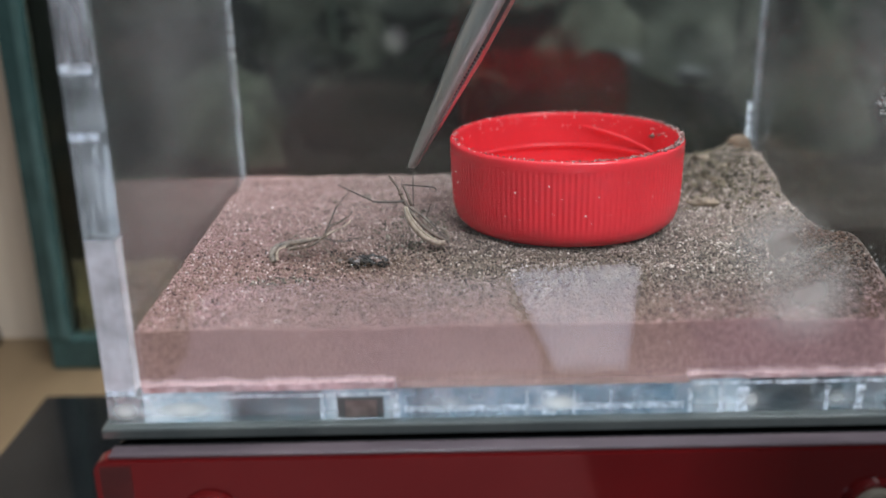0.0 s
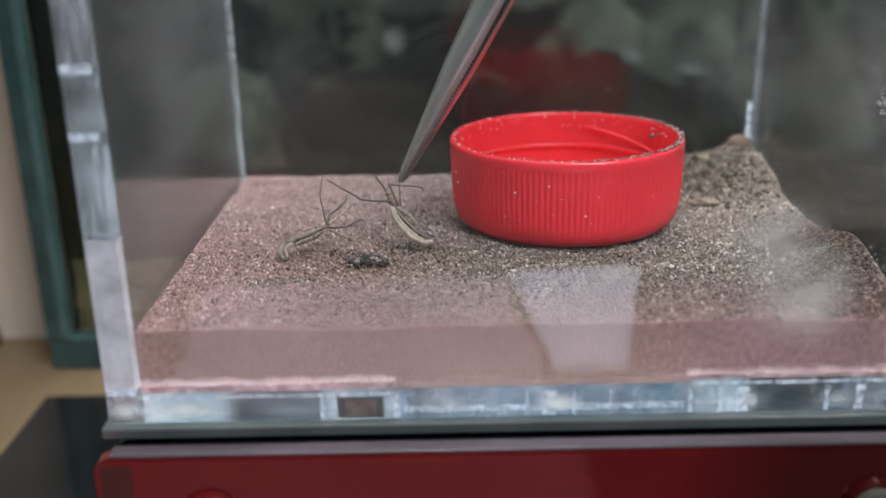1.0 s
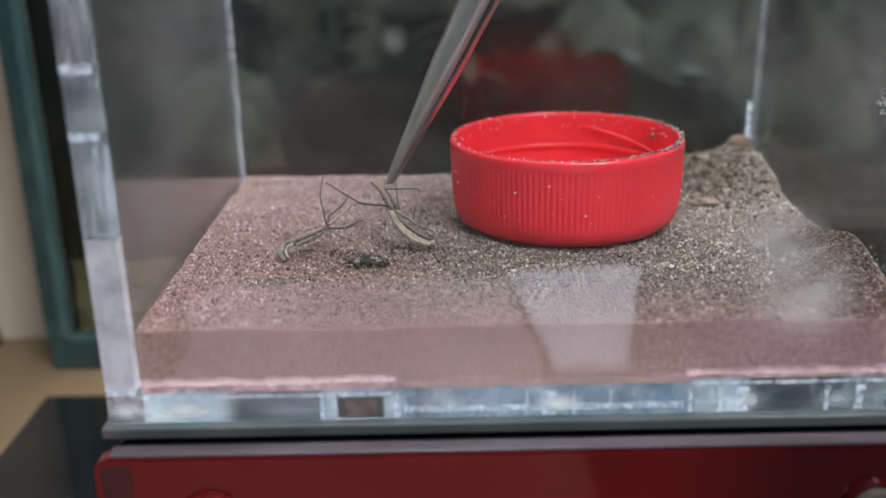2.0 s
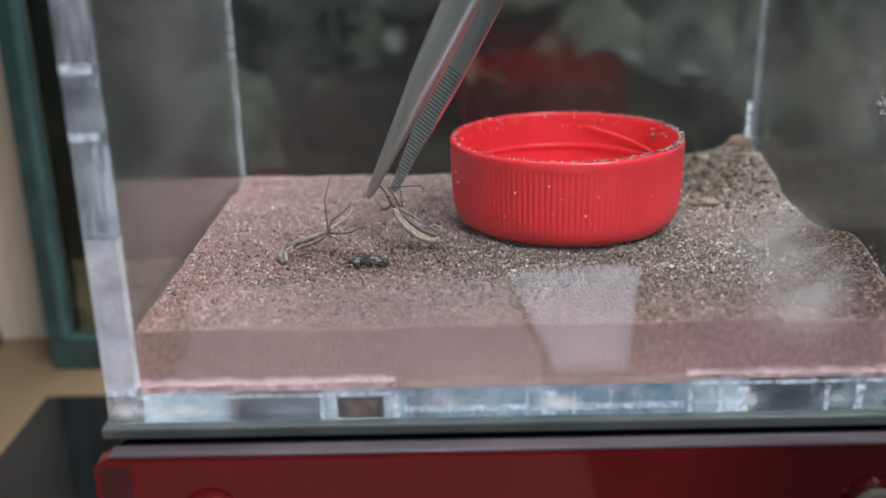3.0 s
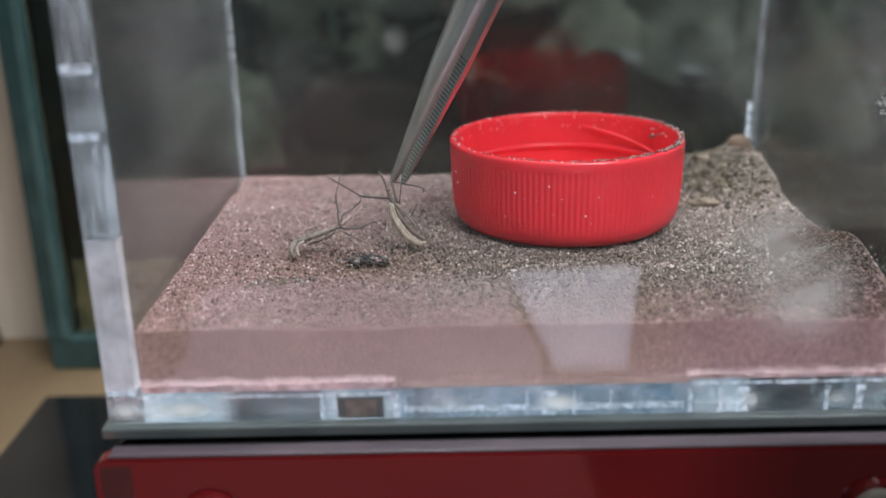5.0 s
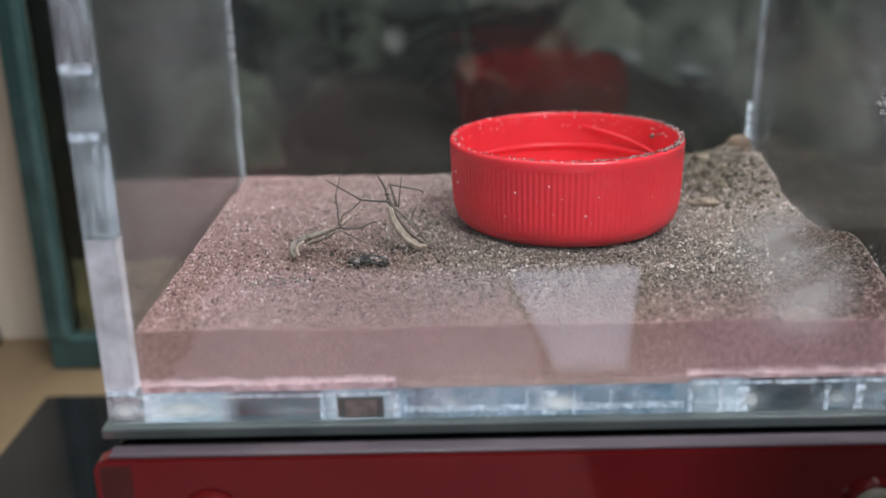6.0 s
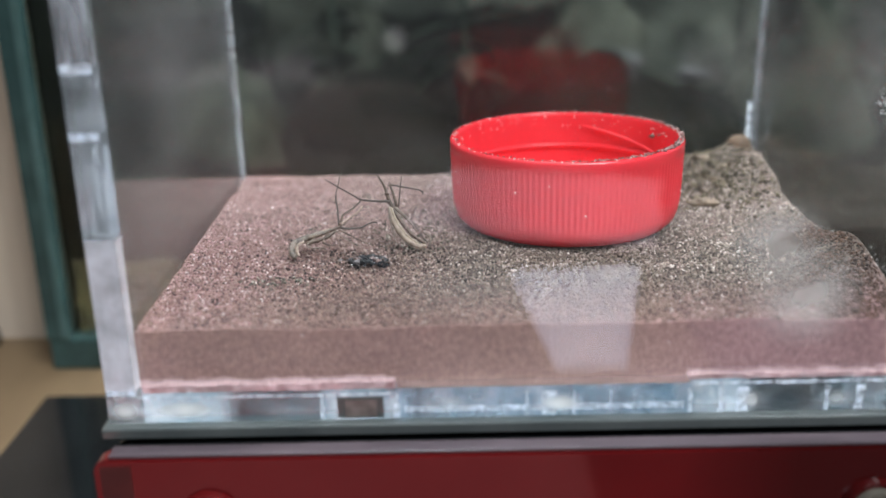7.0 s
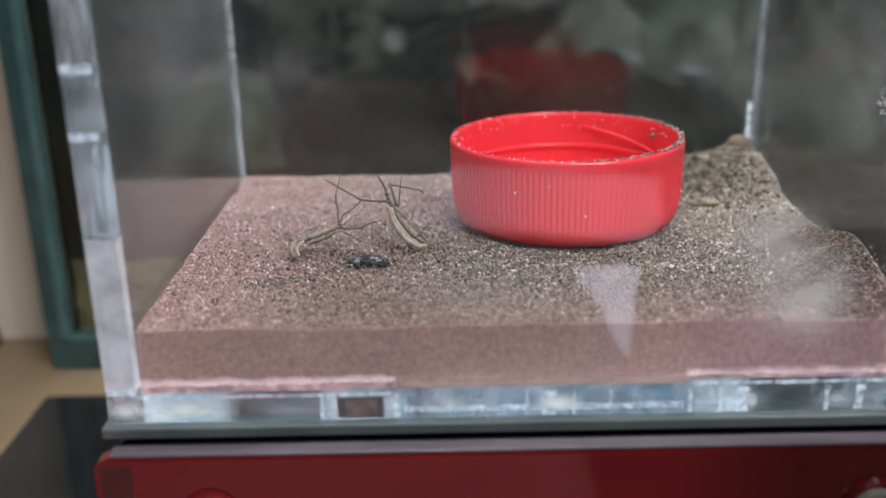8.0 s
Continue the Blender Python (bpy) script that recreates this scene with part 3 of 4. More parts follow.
def build_grains():
    rng = np.random.default_rng(11)
    places, sizes = [], []
    while len(places) < 105000:
        x, y = rng.uniform(0.2, 78.0), rng.uniform(3.14, 61.8)
        if math.hypot(x - 47.3, y - 38.7) < 12.6:
            continue
        places.append((x, y, sand_height(x, y) - 0.09 + rng.uniform(-0.04, 0.09)))
        sizes.append(min(0.36, 0.128 * math.exp(0.40 * rng.normal())))
    for _ in range(3400):
        x, y = rng.uniform(0.5, 77.7), rng.uniform(3.6, 61.4)
        if math.hypot(x - 47.3, y - 38.7) < 12.9:
            continue
        places.append((x, y, sand_height(x, y) + rng.uniform(-0.02, 0.10)))
        sizes.append(rng.uniform(0.14, 0.25))
    grains_mesh("sand_grains", places, sizes, SAND_GRAIN, "loose grey and pinkish sand grains on the sand bed")


build_sand()
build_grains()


# ---- bottle cap ----
def build_cap():
    root = thing("bottle_cap", "red plastic bottle cap lying open side up on the sand", "bottle cap", 47.3, 38.7, -0.05)
    n = 792
    ribs = 132
    # profile: radius, height, rib depth
    outer = [(0.0, 0.0, 0), (9.0, 0.0, 0), (12.4, 0.05, 0), (13.65, 0.42, 0), (14.35, 1.2, 0), (14.66, 2.2, 0.02), (14.80, 3.0, 0.06),
             (14.92, 4.2, 0.13), (15.0, 6.5, 0.14), (15.05, 9.4, 0.13), (15.06, 9.75, 0.07), (15.06, 9.95, 0), (15.08, 10.2, 0), (15.1, 10.45, 0),
             (15.1, 10.85, 0), (15.0, 11.12, 0), (14.8, 11.18, 0), (14.42, 11.2, 0), (14.28, 11.08, 0), (14.2, 10.6, 0), (13.85, 8.0, 0),
             (13.4, 3.0, 0), (13.0, 1.9, 0), (12.0, 1.5, 0), (0.0, 1.4, 0)]
    bm = bmesh.new()
    rings = []
    for r, z, d in outer:
        if r == 0:
            rings.append([bm.verts.new((0, 0, z))])
            continue
        ring = []
        for k in range(n):
            a = 2 * math.pi * k / n
            out = r - d * (0.5 + 0.5 * math.cos(ribs * a)) ** 0.7
            out += 0.04 * noise.noise(Vector((math.cos(a) * 2, math.sin(a) * 2, z * 0.3)))
            ring.append(bm.verts.new((out * math.cos(a), out * math.sin(a), z)))
        rings.append(ring)
    for p, q in zip(rings, rings[1:]):
        for k in range(n):
            k2 = (k + 1) % n
            if len(p) == 1:
                bm.faces.new((p[0], q[k2], q[k]))
            elif len(q) == 1:
                bm.faces.new((p[k], p[k2], q[0]))
            else:
                bm.faces.new((p[k], p[k2], q[k2], q[k]))
    bmesh.ops.recalc_face_normals(bm, faces=bm.faces)
    part("shell", bm, CAP_RED, root, "red ribbed plastic shell", True)
    for start in (1.35, 3.44, 5.54):
        pts = [(13.6 * math.cos(start - a), 13.6 * math.sin(start - a), 9.6 - 2.6 * a) for a in (i * 0.025 for i in range(48))]
        bm = tube_bm(pts, [0.06 + 0.17 * min(1, i / 10, (47 - i) / 10) for i in range(48)], 8)
        part("thread", bm, CAP_RED, root, "", True)
    bm = tube_bm([(13.55 * math.cos(a), 13.55 * math.sin(a), 6.6) for a in (i * 2 * math.pi / 96 for i in range(97))], [0.34] * 97, 8)
    part("bead", bm, CAP_RED, root, "", True)
    bm = tube_bm([(10.9 * math.cos(a), 10.9 * math.sin(a), 1.55) for a in (i * 2 * math.pi / 96 for i in range(97))], [0.35] * 97, 8)
    part("seal_ring", bm, CAP_RED, root, "", True)
    return root


build_cap()


def build_cap_grains():
    rng = np.random.default_rng(3)
    places, sizes = [], []
    for _ in range(520):
        a = rng.normal(-0.35, 0.75) if rng.random() < 0.75 else rng.uniform(0, 6.28)
        r = rng.uniform(14.25, 14.98)
        places.append((47.3 + r * math.cos(a), 38.7 + r * math.sin(a), 11.2 + rng.uniform(0.0, 0.1)))
        sizes.append(rng.uniform(0.06, 0.21))
    grains_mesh("rim_grains", places, sizes, make_crumb("rim_grain", [(0.0, (0.05, 0.03, 0.025)), (0.35, (0.16, 0.10, 0.085)), (0.7, (0.42, 0.27, 0.25)), (1.0, (0.75, 0.62, 0.58))], 0.6), "sand grains sticking to the rim of the red cap")
    places, sizes = [], []
    for a, z, r in ((-104.0, 8.26, 0.24), (-120.1, 7.13, 0.2), (-81.4, 6.9, 0.17), (-87.4, 4.66, 0.2)):
        places.append((47.3 + 15.0 * math.cos(radians(a)), 38.7 + 15.0 * math.sin(radians(a)), z))
        sizes.append(r)
    for _ in range(26):
        a, z = rng.uniform(-3.0, 0.1), rng.uniform(3.0, 10.5)
        places.append((47.3 + 14.95 * math.cos(a), 38.7 + 14.95 * math.sin(a), z))
        sizes.append(rng.uniform(0.06, 0.14))
    for _ in range(60):
        a, z = rng.uniform(0.2, 2.9), rng.uniform(8.8, 10.9)
        places.append((47.3 + 14.05 * math.cos(a), 38.7 + 14.05 * math.sin(a), z))
        sizes.append(rng.uniform(0.06, 0.2))
    for _ in range(90):
        a, r = rng.uniform(0, 6.28), rng.uniform(14.3, 14.9)
        places.append((47.3 + r * math.cos(a), 38.7 + r * math.sin(a), 11.2))
        sizes.append(rng.uniform(0.05, 0.15))
    grains_mesh("pale_specks", places, sizes, CHIP, "pale pinkish specks stuck to the red cap")


build_cap_grains()

for a, z, r, seed in ((0.46, 9.3, 0.34, 3), (0.33, 9.8, 0.2, 5)):
    ob = part("crumb", lump_bm(r * 1.5, r * 0.8, r * 0.7, 0.6, seed, 2), CHITIN, None, "", True)
    ob.matrix_basis = pose((47.3 + 13.75 * math.cos(a)) * MM, (38.7 + 13.75 * math.sin(a)) * MM, z * MM, 0, 10, math.degrees(a) + 90)
    tagged(ob, "dark damp crumb stuck inside the red cap", "crumb", "crumbs in the cap")


# ---- nest below ----
def build_nest():
    root = thing("ant_nest", "dark red acrylic nest block with a bolted front plate", "ant nest")
    part("cover", box_bm(-3.6, -1.2, -10.6, 84, 66, -9.34, 0.25), SMOKE, root, "smoky clear cover plate")
    part("body", box_bm(-2.2, -0.9, -43.8, 83, 65, -11.2, 0.4), BLACK, root, "dark nest body")
    corner = [(-3.8 + 1.6 * (1 - math.cos(a)), -11.1 - 1.6 * (1 - math.sin(a))) for a in (math.pi / 2 * k / 8 for k in range(9))]
    bm = slab_bm([(-3.8, -43.9)] + corner + [(85, -11.1), (85, -43.9)], "y", -4.2, -1.9)
    bmesh.ops.bevel(bm, geom=[e for e in bm.edges if e.calc_face_angle(0) > 0.8], offset=0.25, segments=2, affect="EDGES")
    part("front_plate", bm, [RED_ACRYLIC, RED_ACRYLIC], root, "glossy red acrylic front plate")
    part("top_strip", box_bm(-2.2, -4.0, -11.08, 84.5, -1.95, -10.75, 0.12), MAUVE, root, "greyish mauve top edge")
    part("edge_band", box_bm(-3.1, -4.24, -43.4, 0.0, -4.21, -11.8), noisy("dark_red_band", (0.03, 0.005, 0.005), (0.06, 0.010, 0.009), 300.0, 0.3), root, "dark band along the end")
    for x, mat in ((7.4, RED_ACRYLIC), (73.6, BOLT)):
        bm = bmesh.new()
        bmesh.ops.create_cone(bm, cap_ends=True, segments=48, radius1=3.3, radius2=3.0, depth=0.8,
                              matrix=Matrix.Translation((x, -4.65, -17.9)) @ Matrix.Rotation(radians(90), 4, "X"))
        collar = part("bolt_collar", bm, RED_ACRYLIC, root, "red plastic collar")
        bm = bmesh.new()
        bmesh.ops.create_cone(bm, cap_ends=True, segments=48, radius1=2.7, radius2=2.3, depth=1.4,
                              matrix=Matrix.Translation((x, -5.4, -17.9)) @ Matrix.Rotation(radians(90), 4, "X"))
        bmesh.ops.bevel(bm, geom=[e for e in bm.edges if len(e.link_faces) == 2 and e.calc_face_angle(0) > 0.8], offset=0.2, segments=2, affect="EDGES")
        part("bolt_head", bm, mat, collar, "round bolt head")
    return root


build_nest()

tagged(part("black_board", box_bm(-42.6, -30, TABLE + 0.02, 120, 75.0, TABLE + 2.0, 0.4), BLACK),
       "glossy black board lying on the wooden table under the nest", "board")


# ---- tank behind ----
def build_tank():
    root = thing("glass_tank", "glass tank with green edges and a dark planted inside", "glass tank")
    x0, x1, y0, y1, z0, z1 = -47.0, 200.0, 90.0, 300.0, TABLE + 0.05, 150.0
    pane = part("front_pane", slab_bm([(x0, z0 + 6.5), (x1, z0 + 6.5), (x1, z1), (x0, z1)], "y", y0, y0 + 4), [TANK_GLASS, TANK_EDGE], root)
    pane.visible_shadow = False
    part("side_pane", slab_bm([(y0 + 4.1, z0 + 6.5), (y1, z0 + 6.5), (y1, z1), (y0 + 4.1, z1)], "x", x0, x0 + 4), [TANK_GLASS, TANK_EDGE], root)
    part("base_pane", box_bm(x0, y0, z0, x1, y1, z0 + 6.4, 0.4), TANK_EDGE, root, "green glass base")
    part("corner_strip", box_bm(x0 - 0.3, y0 - 0.3, z0 + 6.5, x0 + 2.6, y0 - 0.02, z1, 0.1), TANK_EDGE, root, "green glass corner")
    part("pale_strip", box_bm(x0 + 2.63, y0 - 0.4, z0 + 6.5, x0 + 4.2, y0 - 0.02, z1, 0.15), PALE_EDGE, root, "paler strip of glass edge along the corner")
    part("lining", box_bm(x0 + 5, y1 - 6, z0 + 6.5, x1, y1, z1, 0.3), MOSS, root, "mossy back lining")
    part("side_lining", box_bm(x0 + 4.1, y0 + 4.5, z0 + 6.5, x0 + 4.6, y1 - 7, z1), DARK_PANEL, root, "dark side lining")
    bm = bmesh.new()
    got = bmesh.ops.create_grid(bm, x_segments=24, y_segments=16, size=1)
    for v in got["verts"]:
        x, z = x0 + 22 + v.co.x * 17, z0 + 14 + v.co.y * 7.4
        v.co = (x, y0 + 5.5 + 1.2 * noise.noise(Vector((x * 0.3, z * 0.3, 2.0))), z + (1.5 * noise.noise(Vector((x * 0.2, 1.0, 5.0))) if v.co.y > 0.9 else 0))
    bmesh.ops.solidify(bm, geom=bm.faces[:], thickness=3.0)
    part("substrate", bm, noisy("olive_substrate", (0.018, 0.015, 0.005), (0.085, 0.068, 0.024), 260.0, 0.9, 900.0, 0.5), root, "olive brown substrate against the glass", True)
    # unseen cover, added to keep light off the tank's rear
    part("lid", box_bm(x0, y0 + 150, z1, x1, y1, z1 + 4, 0.4), DARK_PANEL, root, "unseen dark lid, added to dim the back of the tank")
    return root


build_tank()


def build_tank_inside():
    bm = bmesh.new()
    got = bmesh.ops.create_grid(bm, x_segments=60, y_segments=50, size=1)
    for v in got["verts"]:
        x, y = 77 + v.co.x * 120, 199 + v.co.y * 92
        v.co = (x, y, TABLE + 18 + 6 * noise.noise(Vector((x * 0.03, y * 0.03, 1))) + 3 * noise.noise(Vector((x * 0.15, y * 0.15, 4))) + (y - 100) * 0.16 + 9 * max(0.0, 1 - (x + 46) / 38))
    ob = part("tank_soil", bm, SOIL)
    solid = ob.modifiers.new("thickness", "SOLIDIFY")
    solid.thickness, solid.offset = 0.012, -1
    tagged(ob, "dark damp soil in the glass tank", "soil", kind="stuff")
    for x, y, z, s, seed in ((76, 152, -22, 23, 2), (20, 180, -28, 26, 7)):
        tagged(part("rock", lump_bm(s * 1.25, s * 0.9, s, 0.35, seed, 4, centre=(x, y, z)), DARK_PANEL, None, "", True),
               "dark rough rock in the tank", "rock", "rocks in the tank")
    # bright and shaded copies of one moss set the background's brightness
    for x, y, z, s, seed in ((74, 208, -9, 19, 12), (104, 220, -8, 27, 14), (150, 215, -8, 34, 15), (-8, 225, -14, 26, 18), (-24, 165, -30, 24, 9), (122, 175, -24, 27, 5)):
        tagged(part("rock", lump_bm(s * 0.9, s * 0.8, s * 1.25, 0.45, seed, 4, centre=(x, y, z)), MOSS if seed in (14, 15) else SHADED_MOSS, None, "", True),
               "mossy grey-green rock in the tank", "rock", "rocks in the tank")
    for x, y, z, s, seed in ((92, 158, -1.0, 3.6, 2), (75, 165, 1.5, 5.6, 5)):
        tagged(part("stone", lump_bm(s, s * 0.8, s * 0.5, 0.4, seed, centre=(x, y, z)), STONE, None, "", True), "grey rounded stone in the dark tank", "stone", "stones in the tank")
    rng = random.Random(4)
    for x, y, z, n in ((36, 165, -10, 16), (118, 160, -4, 18), (150, 185, -12, 16), (0, 200, -12, 14)):
        plant = thing("tank_plant", "dull green leafy plant in the dark tank", "plant", x, y, z, group="plants in the tank")
        part("stem", tube_bm([(0, 0, -4), (1, 0.5, 14), (0, 1, 30), (2, 0, 46)], [1.0, 0.8, 0.6, 0.3], 8), LEAF, plant, "", True)
        for k in range(n):
            a, up, ln = rng.uniform(0, 6.28), rng.uniform(6, 44), rng.uniform(9, 17)
            d, w = Vector((math.cos(a), math.sin(a), rng.uniform(-0.3, 0.6))).normalized(), Vector((-math.sin(a), math.cos(a), 0))
            bm = bmesh.new()
            rows = []
            for i in range(7):
                t = i / 6
                c = Vector((0.6, 0.4, up)) + d * ln * t - Vector((0, 0, 5 * t * t))
                h = 0.25 + 2.6 * math.sin(math.pi * min(1, t * 0.96 + 0.02))
                rows.append([bm.verts.new(c - w * h), bm.verts.new(c - Vector((0, 0, 0.5))), bm.verts.new(c + w * h)])
            for p, q in zip(rows, rows[1:]):
                for i in (0, 1):
                    bm.faces.new((p[i], p[i + 1], q[i + 1], q[i]))
            bmesh.ops.solidify(bm, geom=bm.faces[:], thickness=0.25)
            part("leaf", bm, LEAF, plant, "", True)


build_tank_inside()

# ---- unseen glowing panel, added to make the bright patch mirrored in the front panel ----
def build_glow_stand_in():
    m, nt, b = material("stand_in_glow")
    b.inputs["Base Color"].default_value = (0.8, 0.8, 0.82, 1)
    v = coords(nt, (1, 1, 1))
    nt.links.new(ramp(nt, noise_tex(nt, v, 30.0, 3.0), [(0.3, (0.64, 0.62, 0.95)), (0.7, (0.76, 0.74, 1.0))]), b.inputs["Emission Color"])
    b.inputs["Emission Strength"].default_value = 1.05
    pad = thing("glow_stand_in", "added glowing panel, stand-in for an unknown bright thing mirrored in the box", "light pad", 0, 0, TABLE + 0.02)
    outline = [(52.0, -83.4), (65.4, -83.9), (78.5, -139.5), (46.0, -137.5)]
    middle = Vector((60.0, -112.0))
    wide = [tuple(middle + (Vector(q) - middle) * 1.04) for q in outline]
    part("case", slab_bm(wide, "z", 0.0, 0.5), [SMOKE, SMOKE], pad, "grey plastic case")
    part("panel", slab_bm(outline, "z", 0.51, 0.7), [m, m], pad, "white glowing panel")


build_glow_stand_in()
# unseen black sheets, added to darken what the box and nest mirror
for size in ((53.6, -74, TABLE + 0.05, 150, -36, TABLE + 0.6), (82, -150, TABLE + 0.05, 230, -76, TABLE + 0.6), (-260, -328, TABLE + 0.05, 300, -152.5, TABLE + 0.6)):
    tagged(part("dark_reflector", box_bm(*size, 0.2), RUBBER), "added black sheet that darkens the reflections in box and nest", "mat", "mats on the table")
# unseen red sheet, added to tint the reflection in the nest plate
tagged(part("red_reflector", box_bm(-70, -76, TABLE + 0.05, 53.2, -34, TABLE + 0.6, 0.2), noisy("red_rubber", (0.60, 0.17, 0.17), (0.74, 0.26, 0.26), 30.0, 0.6)),
       "added red sheet that reddens the nest plate by reflection", "mat", "mats on the table")
# unseen sheet, added so that its pink reflection stands in for a hand
PINK_REFLECTOR = noisy("pink_reflector", (0.74, 0.51, 0.58), (0.84, 0.62, 0.70), 160.0, 0.9, 1500.0, 0.5)


def loose_sheet(name, x0, x1, y0, y1, lift, mat, label):
    """An added sheet over the table, with soft folds and an uneven hem, there only to be mirrored."""
    bm = bmesh.new()
    got = bmesh.ops.create_grid(bm, x_segments=50, y_segments=40, size=1)
    for v in got["verts"]:
        u, w = (v.co.x + 1) / 2, (v.co.y + 1) / 2
        x, y = x0 + (x1 - x0) * u, y0 + (y1 - y0) * w
        x += 2.5 * noise.noise(Vector((0.0, y * 0.05, lift))) * abs(2 * u - 1) + 0.09 * (y - y1)
        y += 2.5 * noise.noise(Vector((x * 0.05, 3.0, lift))) * abs(2 * w - 1)
        v.co = (x, y, TABLE + lift + 0.7 * noise.noise(Vector((x * 0.035, y * 0.035, 7))))
    bmesh.ops.solidify(bm, geom=bm.faces[:], thickness=0.5)
    return tagged(part(name, bm, mat, None, "", True), label, "cloth")


PINK_PIECE = loose_sheet("pink_reflector", -20, 50, -130, -64, 1.4, PINK_REFLECTOR, "added pale pink sheet whose reflection stands in for a moving hand")
# unseen dark sheet, added to cover the glow and fade its reflection
COVER_DARK = noisy("dark_cover", (0.03, 0.03, 0.034), (0.06, 0.06, 0.066), 160.0, 0.9, 1500.0, 0.5)
DARK_PIECE = loose_sheet("dark_cover", -114, -38, -146, -80, 3.0, COVER_DARK, "added dark sheet that slides over the glow to dim its reflection")

# ---- marks on the acrylic ----
def build_marks():
    # the last two are painted veils that brighten the view's upper corners
    for i, (x, z, rx, rz, a) in enumerate(((63.6, 8.4, 6.0, 5.0, 0.52), (66.2, 3.6, 7.4, 6.4, 0.39), (27.4, 28.6, 1.6, 1.6, 0.16), (17.5, 24.5, 6.0, 5.0, 0.03),
                                           (60.0, 26.0, 9.0, 7.0, 0.06), (34.0, 4.0, 11.0, 3.5, 0.08), (7.0, 29.0, 8.0, 12.0, 0.08), (72.0, 24.0, 9.0, 13.0, 0.14))):
        bm = bmesh.new()
        got = bmesh.ops.create_circle(bm, cap_ends=True, segments=40, radius=1)
        for v in got["verts"]:
            k = 1 + 0.12 * noise.noise(Vector((v.co.x * 1.5, v.co.y * 1.5, i * 3.0)))
            v.co = (v.co.x * rx * k, 0, v.co.y * rz * k)
        bmesh.ops.solidify(bm, geom=bm.faces[:], thickness=0.02)
        ob = part("smudge", bm, make_smudge(i * 0.37 + 0.1, a))
        ob.matrix_basis = pose(x * MM, -0.05 * MM, z * MM)
        ob.visible_shadow = False
        tagged(ob, "whitish patch on the front of the clear box, among dried smudges and painted veils", "smudge", "smudges on the box")
    rng = random.Random(21)
    bm = bmesh.new()
    spots = [(78.13, rng.gauss(15.9, 0.9), rng.gauss(18.9, 0.7), rng.uniform(0.04, 0.14)) for _ in range(34)]
    spots += [(78.13, y, 0.4 + (30 - y) * 0.07 + abs(rng.gauss(0, 0.7)), rng.uniform(0.03, 0.12)) for y in (rng.uniform(6, 34) for _ in range(60))]
    for x, y, z, r in spots:
        bmesh.ops.create_icosphere(bm, subdivisions=1, radius=r, matrix=Matrix.Translation((x, y, z)) @ Matrix.Diagonal((0.4, 1, 1, 1)))
    tagged(part("wall_specks", bm, PAPER), "whitish dried specks on the side wall of the box", "specks", kind="stuff")
    bm = bmesh.new()
    for _ in range(46):
        x, z, r = rng.uniform(4, 74), rng.uniform(-2, 32), rng.uniform(0.02, 0.07)
        bmesh.ops.create_icosphere(bm, subdivisions=1, radius=r, matrix=Matrix.Translation((x, -0.02, z)))
    tagged(part("dust_specks", bm, PAPER), "tiny pale dust specks on the front of the box", "specks", kind="stuff")


build_marks()


# ---- debris on the sand ----
def build_debris():
    rng = random.Random(8)
    bm = bmesh.new()
    for i in range(52):
        u, w = rng.uniform(-1, 1), rng.uniform(-1, 1)
        r = rng.uniform(0.18, 0.42)
        lump_bm(r * rng.uniform(0.9, 1.6), r * 0.9, r * rng.uniform(0.7, 1.1), 0.5, i + 50, 2, 2.0, bm, (22.3 + 2.2 * u, 21.6 + 1.1 * w, 0.05 + 0.75 * (1 - u * u) * (1 - 0.4 * abs(w))))
    for i in range(40):
        x, y, r = 22.2 + rng.gauss(0, 1.6), 21.5 + rng.gauss(0, 0.7), rng.uniform(0.1, 0.22)
        lump_bm(r * rng.uniform(0.8, 1.7), r, r * 0.8, 0.8, i + 2, 1, 1.7, bm, (x, y, 0.1 + rng.uniform(0, 0.25)))
    tagged(part("dark_lump", bm, LUMP), "wet glossy dark lump lying on the sand", "lump")
    tagged(part("seed_ball", lump_bm(1.9, 1.7, 1.75, 0.12, 4, centre=(76.0, 59.6, 4.1)), SEED, None, "", True), "round brown seed on the sand heap", "seed")
    for x, y, s, a, seed in ((66.8, 42.5, 2.3, 12, 1), (70.5, 50.5, 1.1, -30, 3), (72.5, 54.0, 1.2, 40, 6), (67.5, 54.5, 1.1, 65, 8), (70.0, 57.5, 1.3, 10, 13)):
        ob = part("husk", lump_bm(s, s * 0.38, s * 0.3, 0.35, seed), HUSK, None, "", True)
        ob.matrix_basis = pose(x * MM, y * MM, (sand_height(x, y) + s * 0.2) * MM, 0, 8, a)
        tagged(ob, "tan seed husk half buried in sand", "husk", "husks on the heap")


build_debris()


def build_heap_bits():
    rng = np.random.default_rng(17)
    places, sizes = [], []
    while len(places) < 2600:
        x, y = rng.normal(71, 6.5), rng.normal(54.5, 7.0)
        if not (60 < x < 77.6 and 36 < y < 61.4) or math.hypot(x - 47.3, y - 38.7) < 15.5:
            continue
        s = min(0.6, 0.165 * math.exp(0.5 * rng.normal()))
        places.append((x, y, sand_height(x, y) + rng.uniform(-0.1, 0.2) + s * 0.2))
        sizes.append(s)
    ob = grains_mesh("heap_bits", places, sizes, HEAP, "brown crumbs of soil and husk on the sand heap")
    ob["category"] = "soil"


build_heap_bits()


